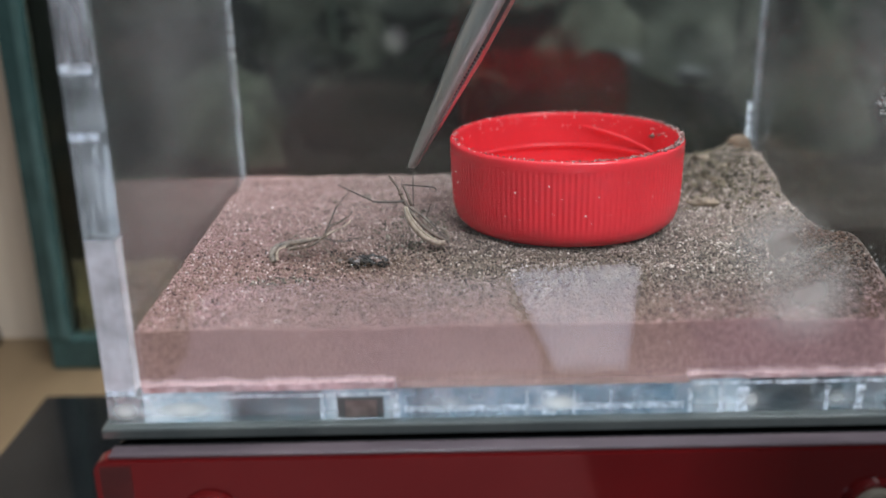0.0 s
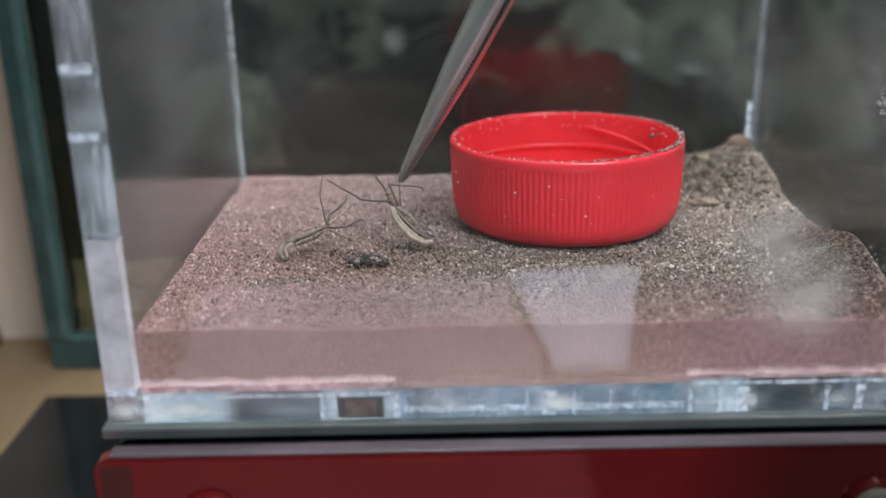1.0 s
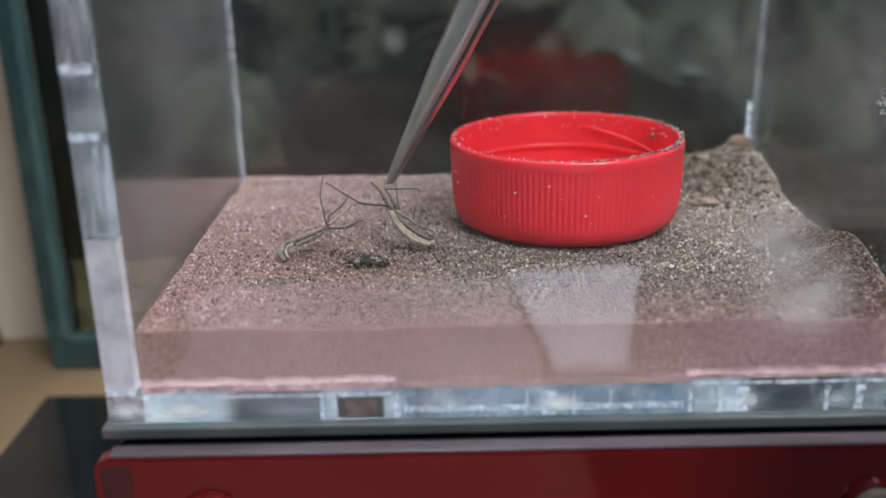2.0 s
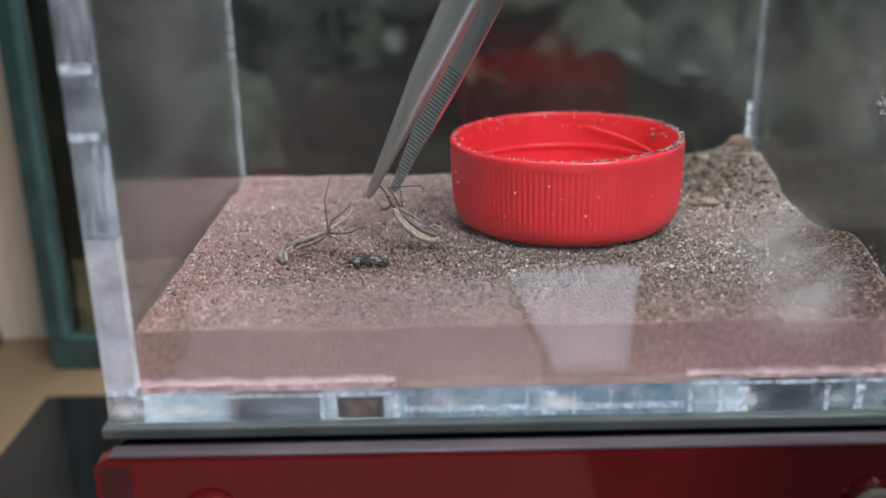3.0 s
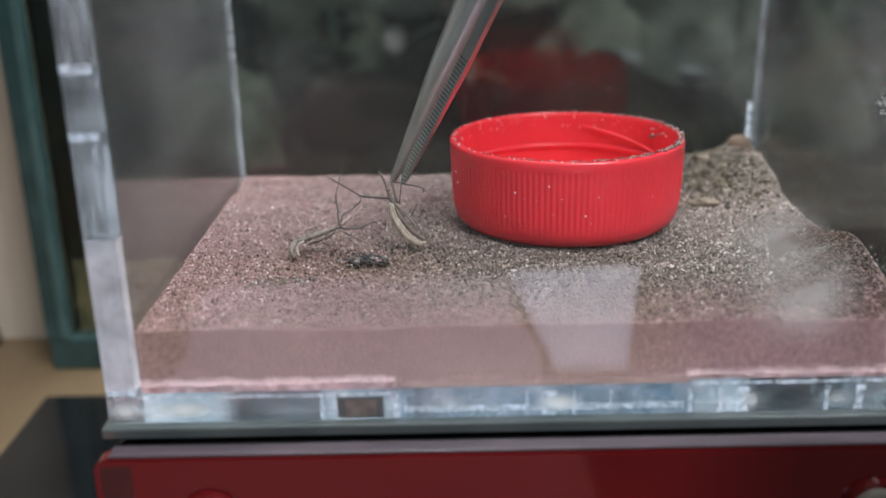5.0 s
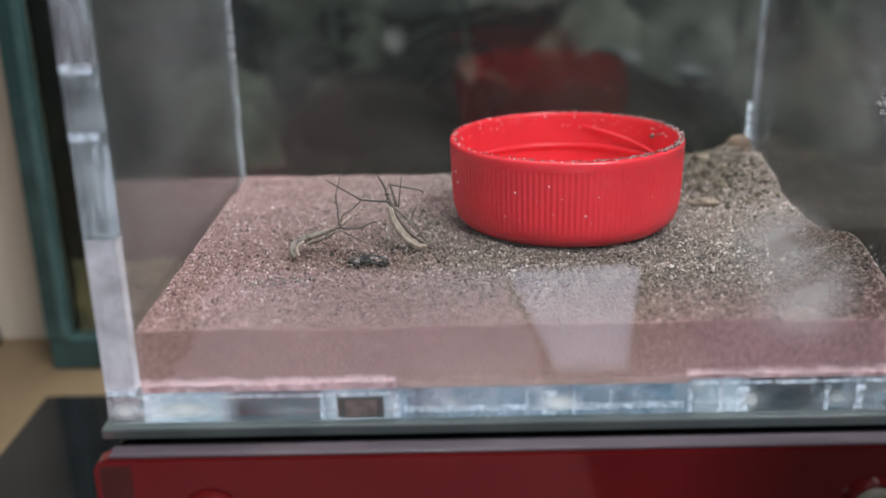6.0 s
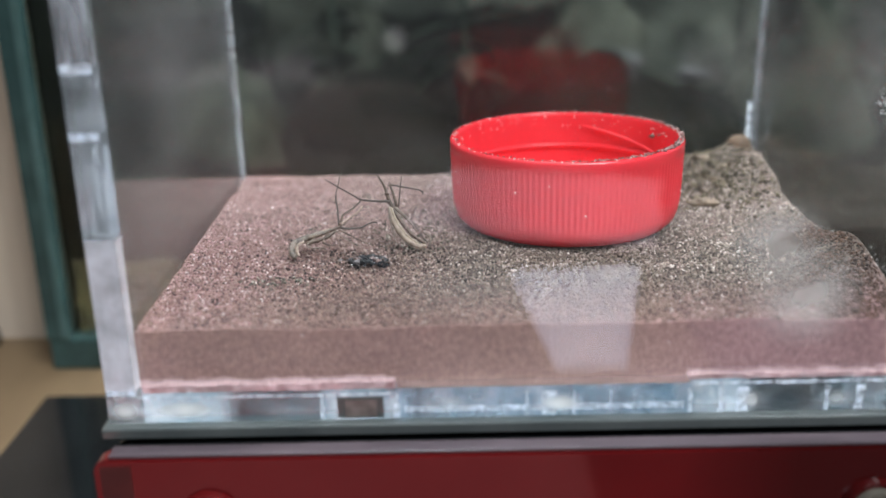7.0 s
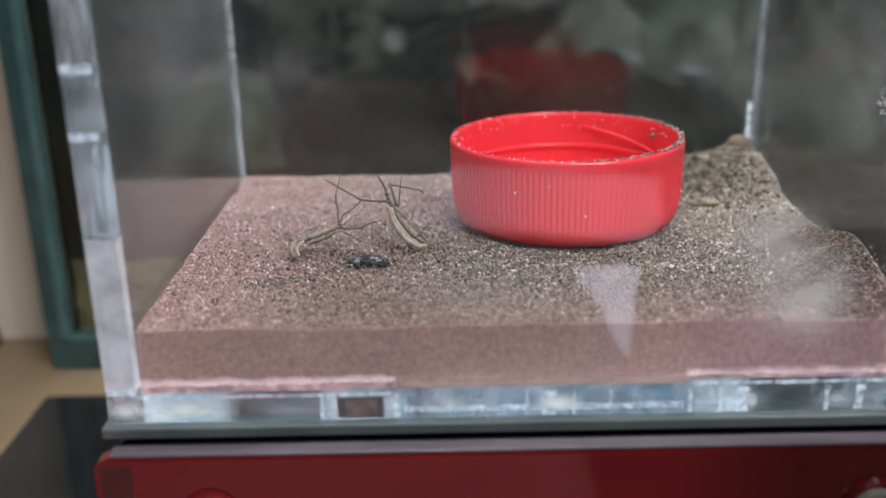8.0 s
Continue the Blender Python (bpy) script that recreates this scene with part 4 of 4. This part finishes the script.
def build_damp_patch():
    rng = np.random.default_rng(29)
    places, sizes = [], []
    for _ in range(620):
        x, y = rng.normal(21.6, 2.3), rng.normal(22.6, 1.9)
        places.append((x, y, sand_height(x, y) + rng.uniform(-0.06, 0.12)))
        sizes.append(rng.uniform(0.08, 0.24))
    for _ in range(260):
        x, y = 22.4 + rng.choice((-1.9, 0.2, 2.2)) + rng.normal(0, 0.7), rng.normal(22.2, 0.9)
        places.append((x, y, sand_height(x, y) + rng.uniform(0.05, 0.55)))
        sizes.append(rng.uniform(0.12, 0.3))
    ob = grains_mesh("damp_crumbs", places, sizes, DAMP, "damp reddish brown crumbs round the dark lump")
    ob["category"] = "soil"


build_damp_patch()


def build_litter():
    """Old droppings and shed scraps where the feeding goes on."""
    rng = np.random.default_rng(41)
    places, sizes = [], []
    for cx, cy, sx, sy, n in ((28.5, 37.0, 3.2, 3.6, 520), (20.0, 46.0, 4.0, 3.5, 130), (12.5, 16.2, 2.6, 0.9, 130), (27.0, 28.0, 2.2, 1.6, 160)):
        for _ in range(n):
            x, y = rng.normal(cx, sx), rng.normal(cy, sy)
            if math.hypot(x - 47.3, y - 38.7) < 15.4 or y > 60:
                continue
            places.append((x, y, sand_height(x, y) + rng.uniform(-0.04, 0.10)))
            sizes.append(min(0.42, 0.15 * math.exp(0.45 * rng.normal())))
    ob = grains_mesh("litter", places, sizes, make_crumb("olive_litter", [(0.0, (0.022, 0.020, 0.012)), (0.35, (0.07, 0.063, 0.042)), (0.6, (0.15, 0.125, 0.088)),
                     (0.8, (0.10, 0.095, 0.075)), (0.92, (0.38, 0.34, 0.28)), (1.0, (0.58, 0.54, 0.48))], 0.7), "olive brown scraps scattered on the sand")
    ob["category"] = "litter"


build_litter()


# ---- mantis nymphs ----
# drawn in each nymph's own leaning plane: (across, up) or (across, up, away) in millimetres
def limb(name, root, points, thick, mat=None, steps=4, end=0.45, label=""):
    """A tapering limb that turns about its first point."""
    p = [Vector((q[0], q[2] if len(q) > 2 else 0.0, q[1])) for q in points]
    line = smooth_line([q - p[0] for q in p], steps)
    n = len(line)
    ob = part(name, tube_bm(line, [thick * (1 - (1 - end) * i / n) for i in range(n)], 7), mat or LIMB, root, label, True)
    ob.matrix_basis = Matrix.Translation(p[0] * MM)
    return ob


def belly(root, points, thick, mat, label, rings=0.05):
    """A ringed abdomen, fullest past its middle, with a keel along it."""
    line = smooth_line([(u, d, w) for u, w, d in points], 9)
    n = len(line)
    radii = [0.12 + thick * math.sin(math.pi * min(1, 0.12 + 0.82 * i / n)) ** 0.6 - rings * (i % 4 == 0) for i in range(n)]
    part("abdomen", tube_bm(line, radii, 14), mat, root, label, True)


def spines(root, points, thick, every, long):
    """A row of fine spines along a grasping leg."""
    line = smooth_line([(u, 0.0, w) for u, w in points], 5)
    for i in range(2, len(line) - 1, every):
        d = (line[i + 1] - line[i - 1]).normalized()
        tip = line[i] + long * (Vector((d.z, 0.0, -d.x)) * 0.8 + d * 0.5)
        limb("spine", root, [(line[i].x, line[i].z), (tip.x, tip.z)], thick, LIMB, 1, 0.4)


def nymph_upright():
    root = thing("mantis_nymph", "pale brown mantis nymph propped on the sand, head up", "mantis nymph")
    belly(root, [(-0.10, -0.10, 0), (0.13, -1.28, 0), (0.94, -2.93, 0), (2.03, -4.25, 0), (3.35, -5.05, 0), (4.3, -5.0, 0)], 0.30, ABDOMEN, "pale ringed abdomen")
    limb("belly_plate", root, [(0.15, -0.3, -0.25), (0.45, -1.35, -0.3), (1.2, -2.75, -0.32), (2.2, -3.95, -0.3), (3.3, -4.75, -0.2)], 0.15, CREAM, 5, 0.7, "cream keel along the abdomen")
    limb("back_plate", root, [(0.2, -0.2, 0.3), (0.8, -1.2, 0.3), (1.7, -2.5, 0.3), (2.9, -3.8, 0.3), (4.3, -4.8, 0.2)], 0.30, CHITIN, 5, 0.6)
    limb("wing_pad", root, [(0.5, -0.2, 0.1), (1.5, -1.1, 0.1), (2.4, -2.1, 0.1), (3.2, -3.2, 0.1)], 0.22, DULL_ABDOMEN, 5, 0.5)
    limb("thorax", root, [(0.3, -0.3), (-0.05, 0.45), (-0.35, 1.3)], 0.27, CHITIN, 5, 0.8)
    part("head", lump_bm(0.30, 0.26, 0.24, 0.15, 3, centre=(-0.42, -0.1, 1.5)), CHITIN, root, "", True)
    limb("foreleg", root, [(-0.2, 0.3), (-0.61, 2.1), (-1.0, 2.95), (-1.64, 3.98)], 0.19, CHITIN, 5, 0.6)
    limb("foreleg", root, [(0.72, -0.1, 0.1), (0.36, 1.42, 0.1), (-0.08, 2.72, 0.1)], 0.21, CHITIN, 5, 0.6)
    limb("foreleg_tip", root, [(-0.08, 2.72, 0.1), (1.62, 2.36, 0.1), (3.36, 2.0, 0.1), (3.9, 1.72, 0.1), (3.91, 1.3, 0.1)], 0.10, LIMB, 5, 0.6)
    long_leg = limb("long_leg", root, [(0.0, 0.5, -0.2), (-2.22, 0.6, -0.4), (-3.75, 0.78, -0.5), (-4.12, 1.05, -0.5), (-6.39, 2.43, -0.4), (-8.0, 3.47, -0.2)], 0.15, LIMB, 5, 0.4)
    limb("leg", root, [(-0.14, -0.3, -0.3), (-0.1, -1.78, -0.4), (0.32, -3.2, -0.3), (0.5, -4.2, -0.2)], 0.10, DULL_ABDOMEN, 5, 0.6)
    limb("leg", root, [(0.69, -0.3, 0.2), (1.92, -1.45, 0.2), (2.9, -2.4, 0.2), (3.75, -3.75, 0.2), (4.44, -4.6, 0.2)], 0.12, LIMB, 5, 0.6)
    limb("leg", root, [(2.3, -1.9, 0.2), (2.45, -1.6, 0.2), (2.84, -0.77, 0.2), (3.12, -0.07, 0.2)], 0.10, LIMB, 4, 0.4)
    limb("leg", root, [(2.34, -1.7, 0.2), (3.0, -2.3, 0.3), (3.9, -2.75, 0.4), (4.6, -3.6, 0.4)], 0.08, CHITIN, 4, 0.6)
    limb("wing_pad", root, [(4.0, -3.2, 0.3), (4.6, -3.7, 0.3), (4.75, -4.4, 0.3), (4.55, -5.0, 0.3)], 0.24, DULL_ABDOMEN, 5, 0.5)
    limb("antenna", root, [(0.97, -0.16, 0.1), (1.21, 2.69, 0.1), (1.51, 4.27, 0.2), (2.08, 6.1, 0.3)], 0.09, LIMB, 5, 0.35)
    limb("antenna", root, [(-0.45, 1.6), (-0.1, 3.4, 0.3), (0.1, 5.2, 0.5)], 0.045, LIMB, 5, 0.4)
    return root, long_leg


def nymph_lying():
    root = thing("mantis_nymph", "greyish brown mantis nymph lying on the sand, legs stretched up", "mantis nymph")
    belly(root, [(-5.0, -4.3, 0), (-5.45, -3.5, 0), (-5.4, -2.55, 0), (-4.65, -1.85, 0), (-3.3, -1.3, 0), (-1.9, -0.7, 0)], 0.32, DULL_ABDOMEN, "greyish ringed abdomen", 0.07)
    limb("tail_fold", root, [(-4.6, -4.1, -0.2), (-4.85, -3.3, -0.3), (-4.7, -2.6, -0.3), (-4.1, -2.1, -0.2)], 0.20, ABDOMEN, 5, 0.7)
    limb("thorax", root, [(-3.62, -1.7, -0.2), (-2.5, -1.3, -0.25), (-1.48, -0.79, -0.2), (0.05, 0.05)], 0.27, CHITIN, 5, 0.7)
    limb("back_plate", root, [(-4.7, -1.6, 0.1), (-3.4, -0.95, 0.1), (-1.9, -0.4, 0.1), (-0.3, 0.0, 0.1)], 0.14, ABDOMEN, 5, 0.7)
    limb("belly_plate", root, [(-3.9, -2.3, 0), (-2.6, -1.9, 0), (-1.3, -1.4, 0), (-0.3, -0.4, 0)], 0.24, CHITIN, 5, 0.6)
    part("head", lump_bm(0.3, 0.26, 0.26, 0.15, 5, centre=(0.12, -0.05, 0.3)), CHITIN, root, "", True)
    limb("foreleg", root, [(0.0, 0.1), (0.2, 1.0), (0.42, 1.78), (1.4, 2.6), (2.3, 3.6)], 0.19, CHITIN, 5, 0.6)
    limb("foreleg_tip", root, [(2.3, 3.6), (2.5, 4.1), (2.35, 4.5)], 0.10, LIMB, 4, 0.5)
    grasp = [(0.12, 0.35), (1.19, 1.31), (2.0, 2.0), (2.5, 2.6), (2.66, 3.06)]
    limb("foreleg", root, grasp, 0.15, ABDOMEN, 5, 0.6)
    spines(root, grasp, 0.045, 3, 0.42)
    limb("leg", root, [(0.14, -0.1), (1.4, -0.22), (2.62, -0.1), (3.4, 0.35), (4.12, 0.62), (4.6, 0.5)], 0.14, LIMB, 5, 0.5)
    limb("leg", root, [(0.02, -0.4), (1.2, -1.1), (2.54, -1.96), (4.2, -2.75)], 0.09, CHITIN, 5, 0.5)
    limb("leg", root, [(-0.5, -0.4, -0.1), (0.8, -1.7, -0.2), (2.0, -2.6, -0.2), (3.0, -2.9, -0.1)], 0.08, DULL_ABDOMEN, 5, 0.5)
    limb("leg", root, [(-1.14, -0.64, -0.2), (-1.8, -2.1, -0.3), (-1.2, -2.7, -0.3), (-0.3, -2.75, -0.2)], 0.12, CHITIN, 5, 0.6)
    limb("leg", root, [(-2.79, -1.6, -0.2), (-3.7, -2.7, -0.3), (-2.9, -3.1, -0.3), (-1.7, -3.05, -0.2)], 0.11, DULL_ABDOMEN, 5, 0.6)
    limb("leg", root, [(-2.4, -0.8, 0.2), (-3.3, 0.1, 0.3), (-3.9, -0.6, 0.4), (-4.3, -1.2, 0.4)], 0.08, DULL_ABDOMEN, 5, 0.6)
    feeler = limb("antenna", root, [(-0.01, 0.17), (-0.41, 3.14), (-0.62, 4.87), (-0.24, 7.49), (0.05, 10.4)], 0.13, LIMB, 5, 0.22)
    return root, feeler


UPRIGHT, LONG_LEG = nymph_upright()
LYING, FEELER = nymph_lying()


# ---- tweezers ----
HINGE = 118.0


def build_tweezers():
    root = thing("tweezers", "shiny pointed steel tweezers with ribbed tips, held over the sand", "tweezers")
    arms = []
    for side in (1, -1):
        bm = bmesh.new()
        rows = []
        for i in range(49):
            z = HINGE * (i / 48) ** 1.5
            w = min(0.46 * math.sqrt(min(1.0, (z + 0.04) / 0.9)) + (0.082 * z if z < 18 else 1.476 + 0.045 * (z - 18)), 4.2)
            inner = 0.04 + 0.012 * z
            thick = 0.35 + min(1.0, z * 0.06)
            ring = [(-w, inner)] + [(-w * math.cos(math.pi * k / 8), inner + 0.12 + thick * math.sin(math.pi * k / 8) ** 0.8) for k in range(9)] + [(w, inner)]
            rows.append([bm.verts.new((u, side * d, z - HINGE)) for u, d in ring])
        n = len(rows[0])
        for p, q in zip(rows, rows[1:]):
            for k in range(n):
                f = bm.faces.new((p[k], p[(k + 1) % n], q[(k + 1) % n], q[k]))
                f.smooth = 0 < k < n - 2
                f.material_index = int(k in (0, 1, n - 3, n - 2))
        bm.faces.new(rows[0])
        bm.faces.new(rows[-1])
        bmesh.ops.recalc_face_normals(bm, faces=bm.faces)
        arm = part("arm", bm, [STEEL, EDGE_STEEL], root)
        arm.matrix_basis = pose(0, 0, HINGE * MM)
        def across(a, b, z0, z1, w, bm):
            box_bm(-w, min(side * a, side * b), z0 - HINGE, w, max(side * a, side * b), z1 - HINGE, 0, bm)
        for k in range(36):
            z = 0.6 + 0.5 * k
            w, i = 0.26 + 0.086 * z, 0.04 + 0.012 * z
            bm = bmesh.new()
            across(i - 0.2 * (1 - k / 44), i + 0.02, z - 0.13, z + 0.10, w, bm)
            part("grip_rib", bm, RIB_STEEL, arm)
        # strips between the ribs, coloured dark for the grooves' shade
        bm = bmesh.new()
        for k in range(36):
            z = 0.6 + 0.5 * k
            w, i = 0.25 + 0.084 * z, 0.04 + 0.012 * z
            across(i - 0.05, i + 0.02, z + 0.10, z + 0.37, w, bm)
        part("grip_bed", bm, SHADED_STEEL, arm, "grooves between the ribs, with their shade painted dark")
        arms.append(arm)
    part("joint", box_bm(-4.2, -1.6, HINGE - 1, 4.2, 1.6, HINGE + 12, 0.6), STEEL, root)
    return root, arms


TWEEZERS, ARMS = build_tweezers()


# ---- what moves ----
def held(tip, top, roll):
    """The pose of the tweezers with their tips at one point and their axis through another (millimetres)."""
    a, b = Vector(tip) * MM, Vector(top) * MM
    z = (b - a).normalized()
    y = Vector((-0.64, -0.77, 0.0))
    y = (y - y.dot(z) * z).normalized()
    return Matrix.Translation(a) @ Matrix((y.cross(z), y, z)).transposed().to_4x4() @ pose(0, 0, 0, 0, 0, roll)


def motions():
    path = [
        (0.0, (27.3, 31.5, 9.0), (37.5, 27.0, 29.5)),
        (0.1, (26.4, 31.5, 9.2), (37.4, 27.0, 29.5)),
        (0.2, (25.7, 31.5, 9.4), (37.2, 27.0, 29.5)),
        (0.3, (25.1, 31.5, 8.6), (37.2, 27.0, 29.5)),
        (0.4, (25.7, 31.5, 8.2), (37.4, 27.0, 29.5)),
        (0.5, (25.3, 31.5, 7.9), (37.4, 27.0, 29.5)),
        (0.7, (25.5, 31.5, 7.4), (37.4, 27.0, 29.5)),
        (0.8, (25.9, 31.5, 7.1), (37.4, 27.0, 29.5)),
        (1.0, (25.9, 31.5, 7.2), (37.4, 27.0, 29.5)),
        (1.1, (25.6, 31.5, 8.1), (37.1, 27.0, 29.5)),
        (1.2, (25.6, 31.5, 8.7), (36.7, 27.0, 29.5)),
        (1.3, (25.4, 31.5, 8.7), (36.5, 27.0, 29.5)),
        (1.5, (25.3, 31.5, 8.4), (36.2, 27.0, 29.5)),
        (1.7, (24.2, 31.5, 6.8), (36.1, 27.0, 29.5)),
        (2.2, (24.6, 31.5, 7.2), (35.4, 27.0, 29.5)),
        (2.8, (24.3, 31.5, 8.1), (34.6, 27.0, 29.5)),
        (2.9, (23.5, 31.5, 8.0), (35.7, 27.0, 29.5)),
        (3.0, (23.3, 31.5, 5.4), (35.1, 27.0, 29.5)),
        (3.1, (22.8, 31.5, 8.1), (34.5, 27.0, 29.5)),
        (3.2, (22.6, 31.5, 9.5), (32.9, 27.0, 29.6)),
        (3.3, (22.8, 31.5, 10.6), (32.6, 27.0, 29.6)),
        (3.4, (21.9, 31.5, 15.9), (29.4, 27.0, 29.6)),
        (3.5, (23.0, 31.5, 17.4), (28.5, 27.0, 29.6)),
        (3.6, (26.6, 31.5, 13.3), (35.0, 27.0, 29.5)),
        (3.7, (25.6, 31.5, 10.6), (35.4, 27.0, 29.5)),
        (3.8, (23.9, 31.5, 8.0), (36.0, 27.0, 29.5)),
        (3.9, (23.8, 31.5, 7.5), (36.6, 27.0, 29.5)),
        (4.0, (24.3, 31.5, 6.4), (37.4, 27.0, 29.5)),
        (4.1, (25.3, 31.5, 7.0), (36.5, 27.0, 29.5)),
        (4.2, (25.2, 31.5, 8.4), (35.9, 27.0, 29.5)),
        (4.3, (23.8, 31.5, 9.4), (34.6, 27.0, 29.5)),
        (4.4, (23.8, 31.5, 10.6), (33.7, 27.0, 29.5)),
        (4.5, (24.2, 31.5, 12.1), (33.4, 27.0, 29.6)),
        (4.6, (24.8, 31.5, 11.1), (34.3, 27.0, 29.5)),
        (4.7, (25.3, 31.5, 8.7), (35.9, 27.0, 29.5)),
        (4.9, (25.5, 31.5, 6.9), (35.8, 27.0, 29.0)),
        (5.1, (25.4, 31.5, 7.2), (35.4, 27.0, 29.3)),
        (5.3, (26.5, 31.3, 18.0), (36.5, 27.0, 40.0)),
        (5.6, (32.0, 30.0, 62.0), (42.0, 26.0, 84.0)),
        (8.0, (37.0, 28.0, 90.0), (47.0, 24.0, 111.0)),
    ]
    rolls = {0.4: -12.0, 0.5: -10.0, 0.7: -12.0, 2.9: -6.0, 3.0: 0.0, 3.1: 0.0, 3.2: -16.0, 3.3: -12.0, 3.4: -14.0, 3.5: -16.0, 3.6: 0.0, 3.7: 10.0, 3.8: 12.0, 3.9: 8.0, 4.0: 4.0, 4.1: -6.0, 4.2: -14.0}
    # the pink stand-in moves away from the box, turning a little on the way
    middle = Vector((14.0, -97.0, 0.0)) * MM
    slide = ((0.0, 0, 0, 0), (5.6, 0, 0, 0), (6.0, 0, -7, 0), (6.2, 26, -54, 10), (6.4, 42, -90, 16), (6.8, 46, -95, 17), (7.6, 47, -97, 17), (8.0, 47, -98, 17))
    walk(PINK_PIECE, [(t, pose(x * MM, y * MM, 0) @ Matrix.Translation(middle) @ pose(0, 0, 0, 0, 0, turn) @ Matrix.Translation(-middle)) for t, x, y, turn in slide])
    # the added dark sheet slides in over the glow
    push = ((0.0, 0), (6.4, 0), (6.8, 90), (7.2, 85), (7.6, 86), (7.8, 96), (8.0, 104))
    walk(DARK_PIECE, [(t, pose(x * MM, 0, 0)) for t, x in push])
    walk(TWEEZERS, [(t, held(a, b, rolls.get(t, -20.0))) for t, a, b in path])
    gaps = [(0.0, 0.0), (2.8, 0.0), (2.9, 2.4), (3.0, 4.3), (3.1, 7.4), (3.2, 7.6), (3.3, 8.9), (3.4, 8.7), (3.5, 6.2), (3.6, 3.5), (3.7, 5.7),
            (3.8, 7.5), (3.9, 6.0), (4.0, 1.5), (4.1, 0.4), (4.2, 0.0), (4.9, 0.0), (5.1, 2.6), (5.3, 3.0), (8.0, 1.0)]
    for arm, side in zip(ARMS, (1, -1)):
        walk(arm, [(t, pose(0, 0, HINGE * MM, side * math.degrees(g / 2 / HINGE))) for t, g in gaps])
    # where the nymph's neck is, how far its body leans from the horizontal, how far the long leg points up
    path = [
        (0.0, (26.6, 27.8, 5.2), 44.1, -5), (0.1, (26.3, 27.9, 5.4), 48.0, 0), (0.2, (25.6, 28.1, 5.7), 50.6, 3), (0.3, (25.0, 27.4, 4.6), 38.3, 4),
        (0.4, (24.9, 27.4, 4.5), 36.3, 0), (0.6, (24.8, 27.3, 4.4), 35.0, 0), (0.8, (24.8, 27.5, 4.7), 39.2, 0), (1.2, (25.2, 27.9, 5.5), 44.4, 0),
        (1.7, (24.6, 27.4, 4.5), 36.6, 0), (2.8, (25.8, 28.3, 6.0), 44.0, 0), (2.9, (25.7, 28.1, 5.7), 42.5, -3), (3.0, (25.3, 27.7, 5.0), 36.2, -9),
        (3.2, (25.3, 27.7, 5.0), 36.3, -13), (3.4, (25.1, 27.7, 5.1), 35.1, -17), (3.8, (25.2, 27.7, 5.0), 35.7, -13), (4.0, (24.9, 27.9, 5.5), 37.8, -6),
        (4.1, (26.0, 28.3, 6.0), 50.5, 0), (4.2, (25.0, 28.6, 6.6), 52.6, 4), (4.3, (24.1, 29.6, 8.3), 48.5, 6), (4.4, (23.4, 29.9, 8.8), 48.9, 5),
        (4.5, (23.7, 30.7, 10.2), 51.7, 4), (4.6, (24.4, 29.6, 8.3), 52.9, 3), (4.7, (24.9, 28.6, 6.6), 54.3, 0), (4.9, (24.9, 28.1, 5.7), 52.0, 0),
        (5.3, (24.8, 27.9, 5.3), 50.0, 0), (5.8, (24.8, 27.8, 5.2), 49.5, 0), (8.0, (24.8, 27.8, 5.2), 49.5, 0),
    ]
    walk(UPRIGHT, [(t, pose(x * MM, y * MM, z * MM, -30) @ pose(0, 0, 0, 0, lean - 49.5)) for t, (x, y, z), lean, up in path])
    hip = LONG_LEG.location.copy()
    fold = {2.9: -40, 3.0: -72, 3.2: -12, 3.8: -15, 4.0: -65, 4.1: -10}
    walk(LONG_LEG, [(t, Matrix.Translation(hip) @ pose(0, 0, 0, 0, up - (lean - 49.5)) @ pose(0, 0, 0, 0, 0, fold.get(t, 0))) for t, place, lean, up in path])
    # the lying one: its neck, its lean, and how far the feeler swings
    path = [
        (0.0, (16.8, 24.8, 2.3), 158.5, 14), (0.1, (17.2, 25.9, 3.2), 151.2, 4), (0.2, (17.1, 26.1, 3.3), 144.0, 0), (0.4, (16.8, 26.1, 3.3), 141.7, 0),
        (0.8, (17.1, 26.0, 3.3), 144.5, -2), (1.7, (17.1, 26.0, 3.2), 144.7, -2), (2.8, (17.1, 26.0, 3.2), 143.0, 0), (3.0, (17.3, 25.4, 2.8), 147.8, 0),
        (3.4, (17.3, 25.5, 2.8), 150.0, 0), (4.0, (17.3, 25.5, 2.8), 150.0, 0), (4.2, (17.0, 26.5, 3.7), 134.6, 2), (4.3, (16.9, 26.9, 3.9), 129.2, 6),
        (4.4, (17.1, 26.5, 3.6), 135.2, 2), (4.5, (16.9, 27.1, 4.1), 127.8, 8), (4.6, (18.5, 26.0, 3.2), 142.8, 0), (4.7, (18.6, 26.0, 3.2), 148.0, 0),
        (5.8, (18.6, 26.0, 3.2), 147.9, 0), (8.0, (18.6, 26.0, 3.2), 147.9, 0),
    ]
    walk(LYING, [(t, pose(x * MM, y * MM, z * MM, -52) @ pose(0, 0, 0, 0, lean - 147.9)) for t, (x, y, z), lean, swing in path])
    neck = FEELER.location.copy()
    walk(FEELER, [(t, Matrix.Translation(neck) @ pose(0, 0, 0, 0, swing)) for t, place, lean, swing in path])


motions()
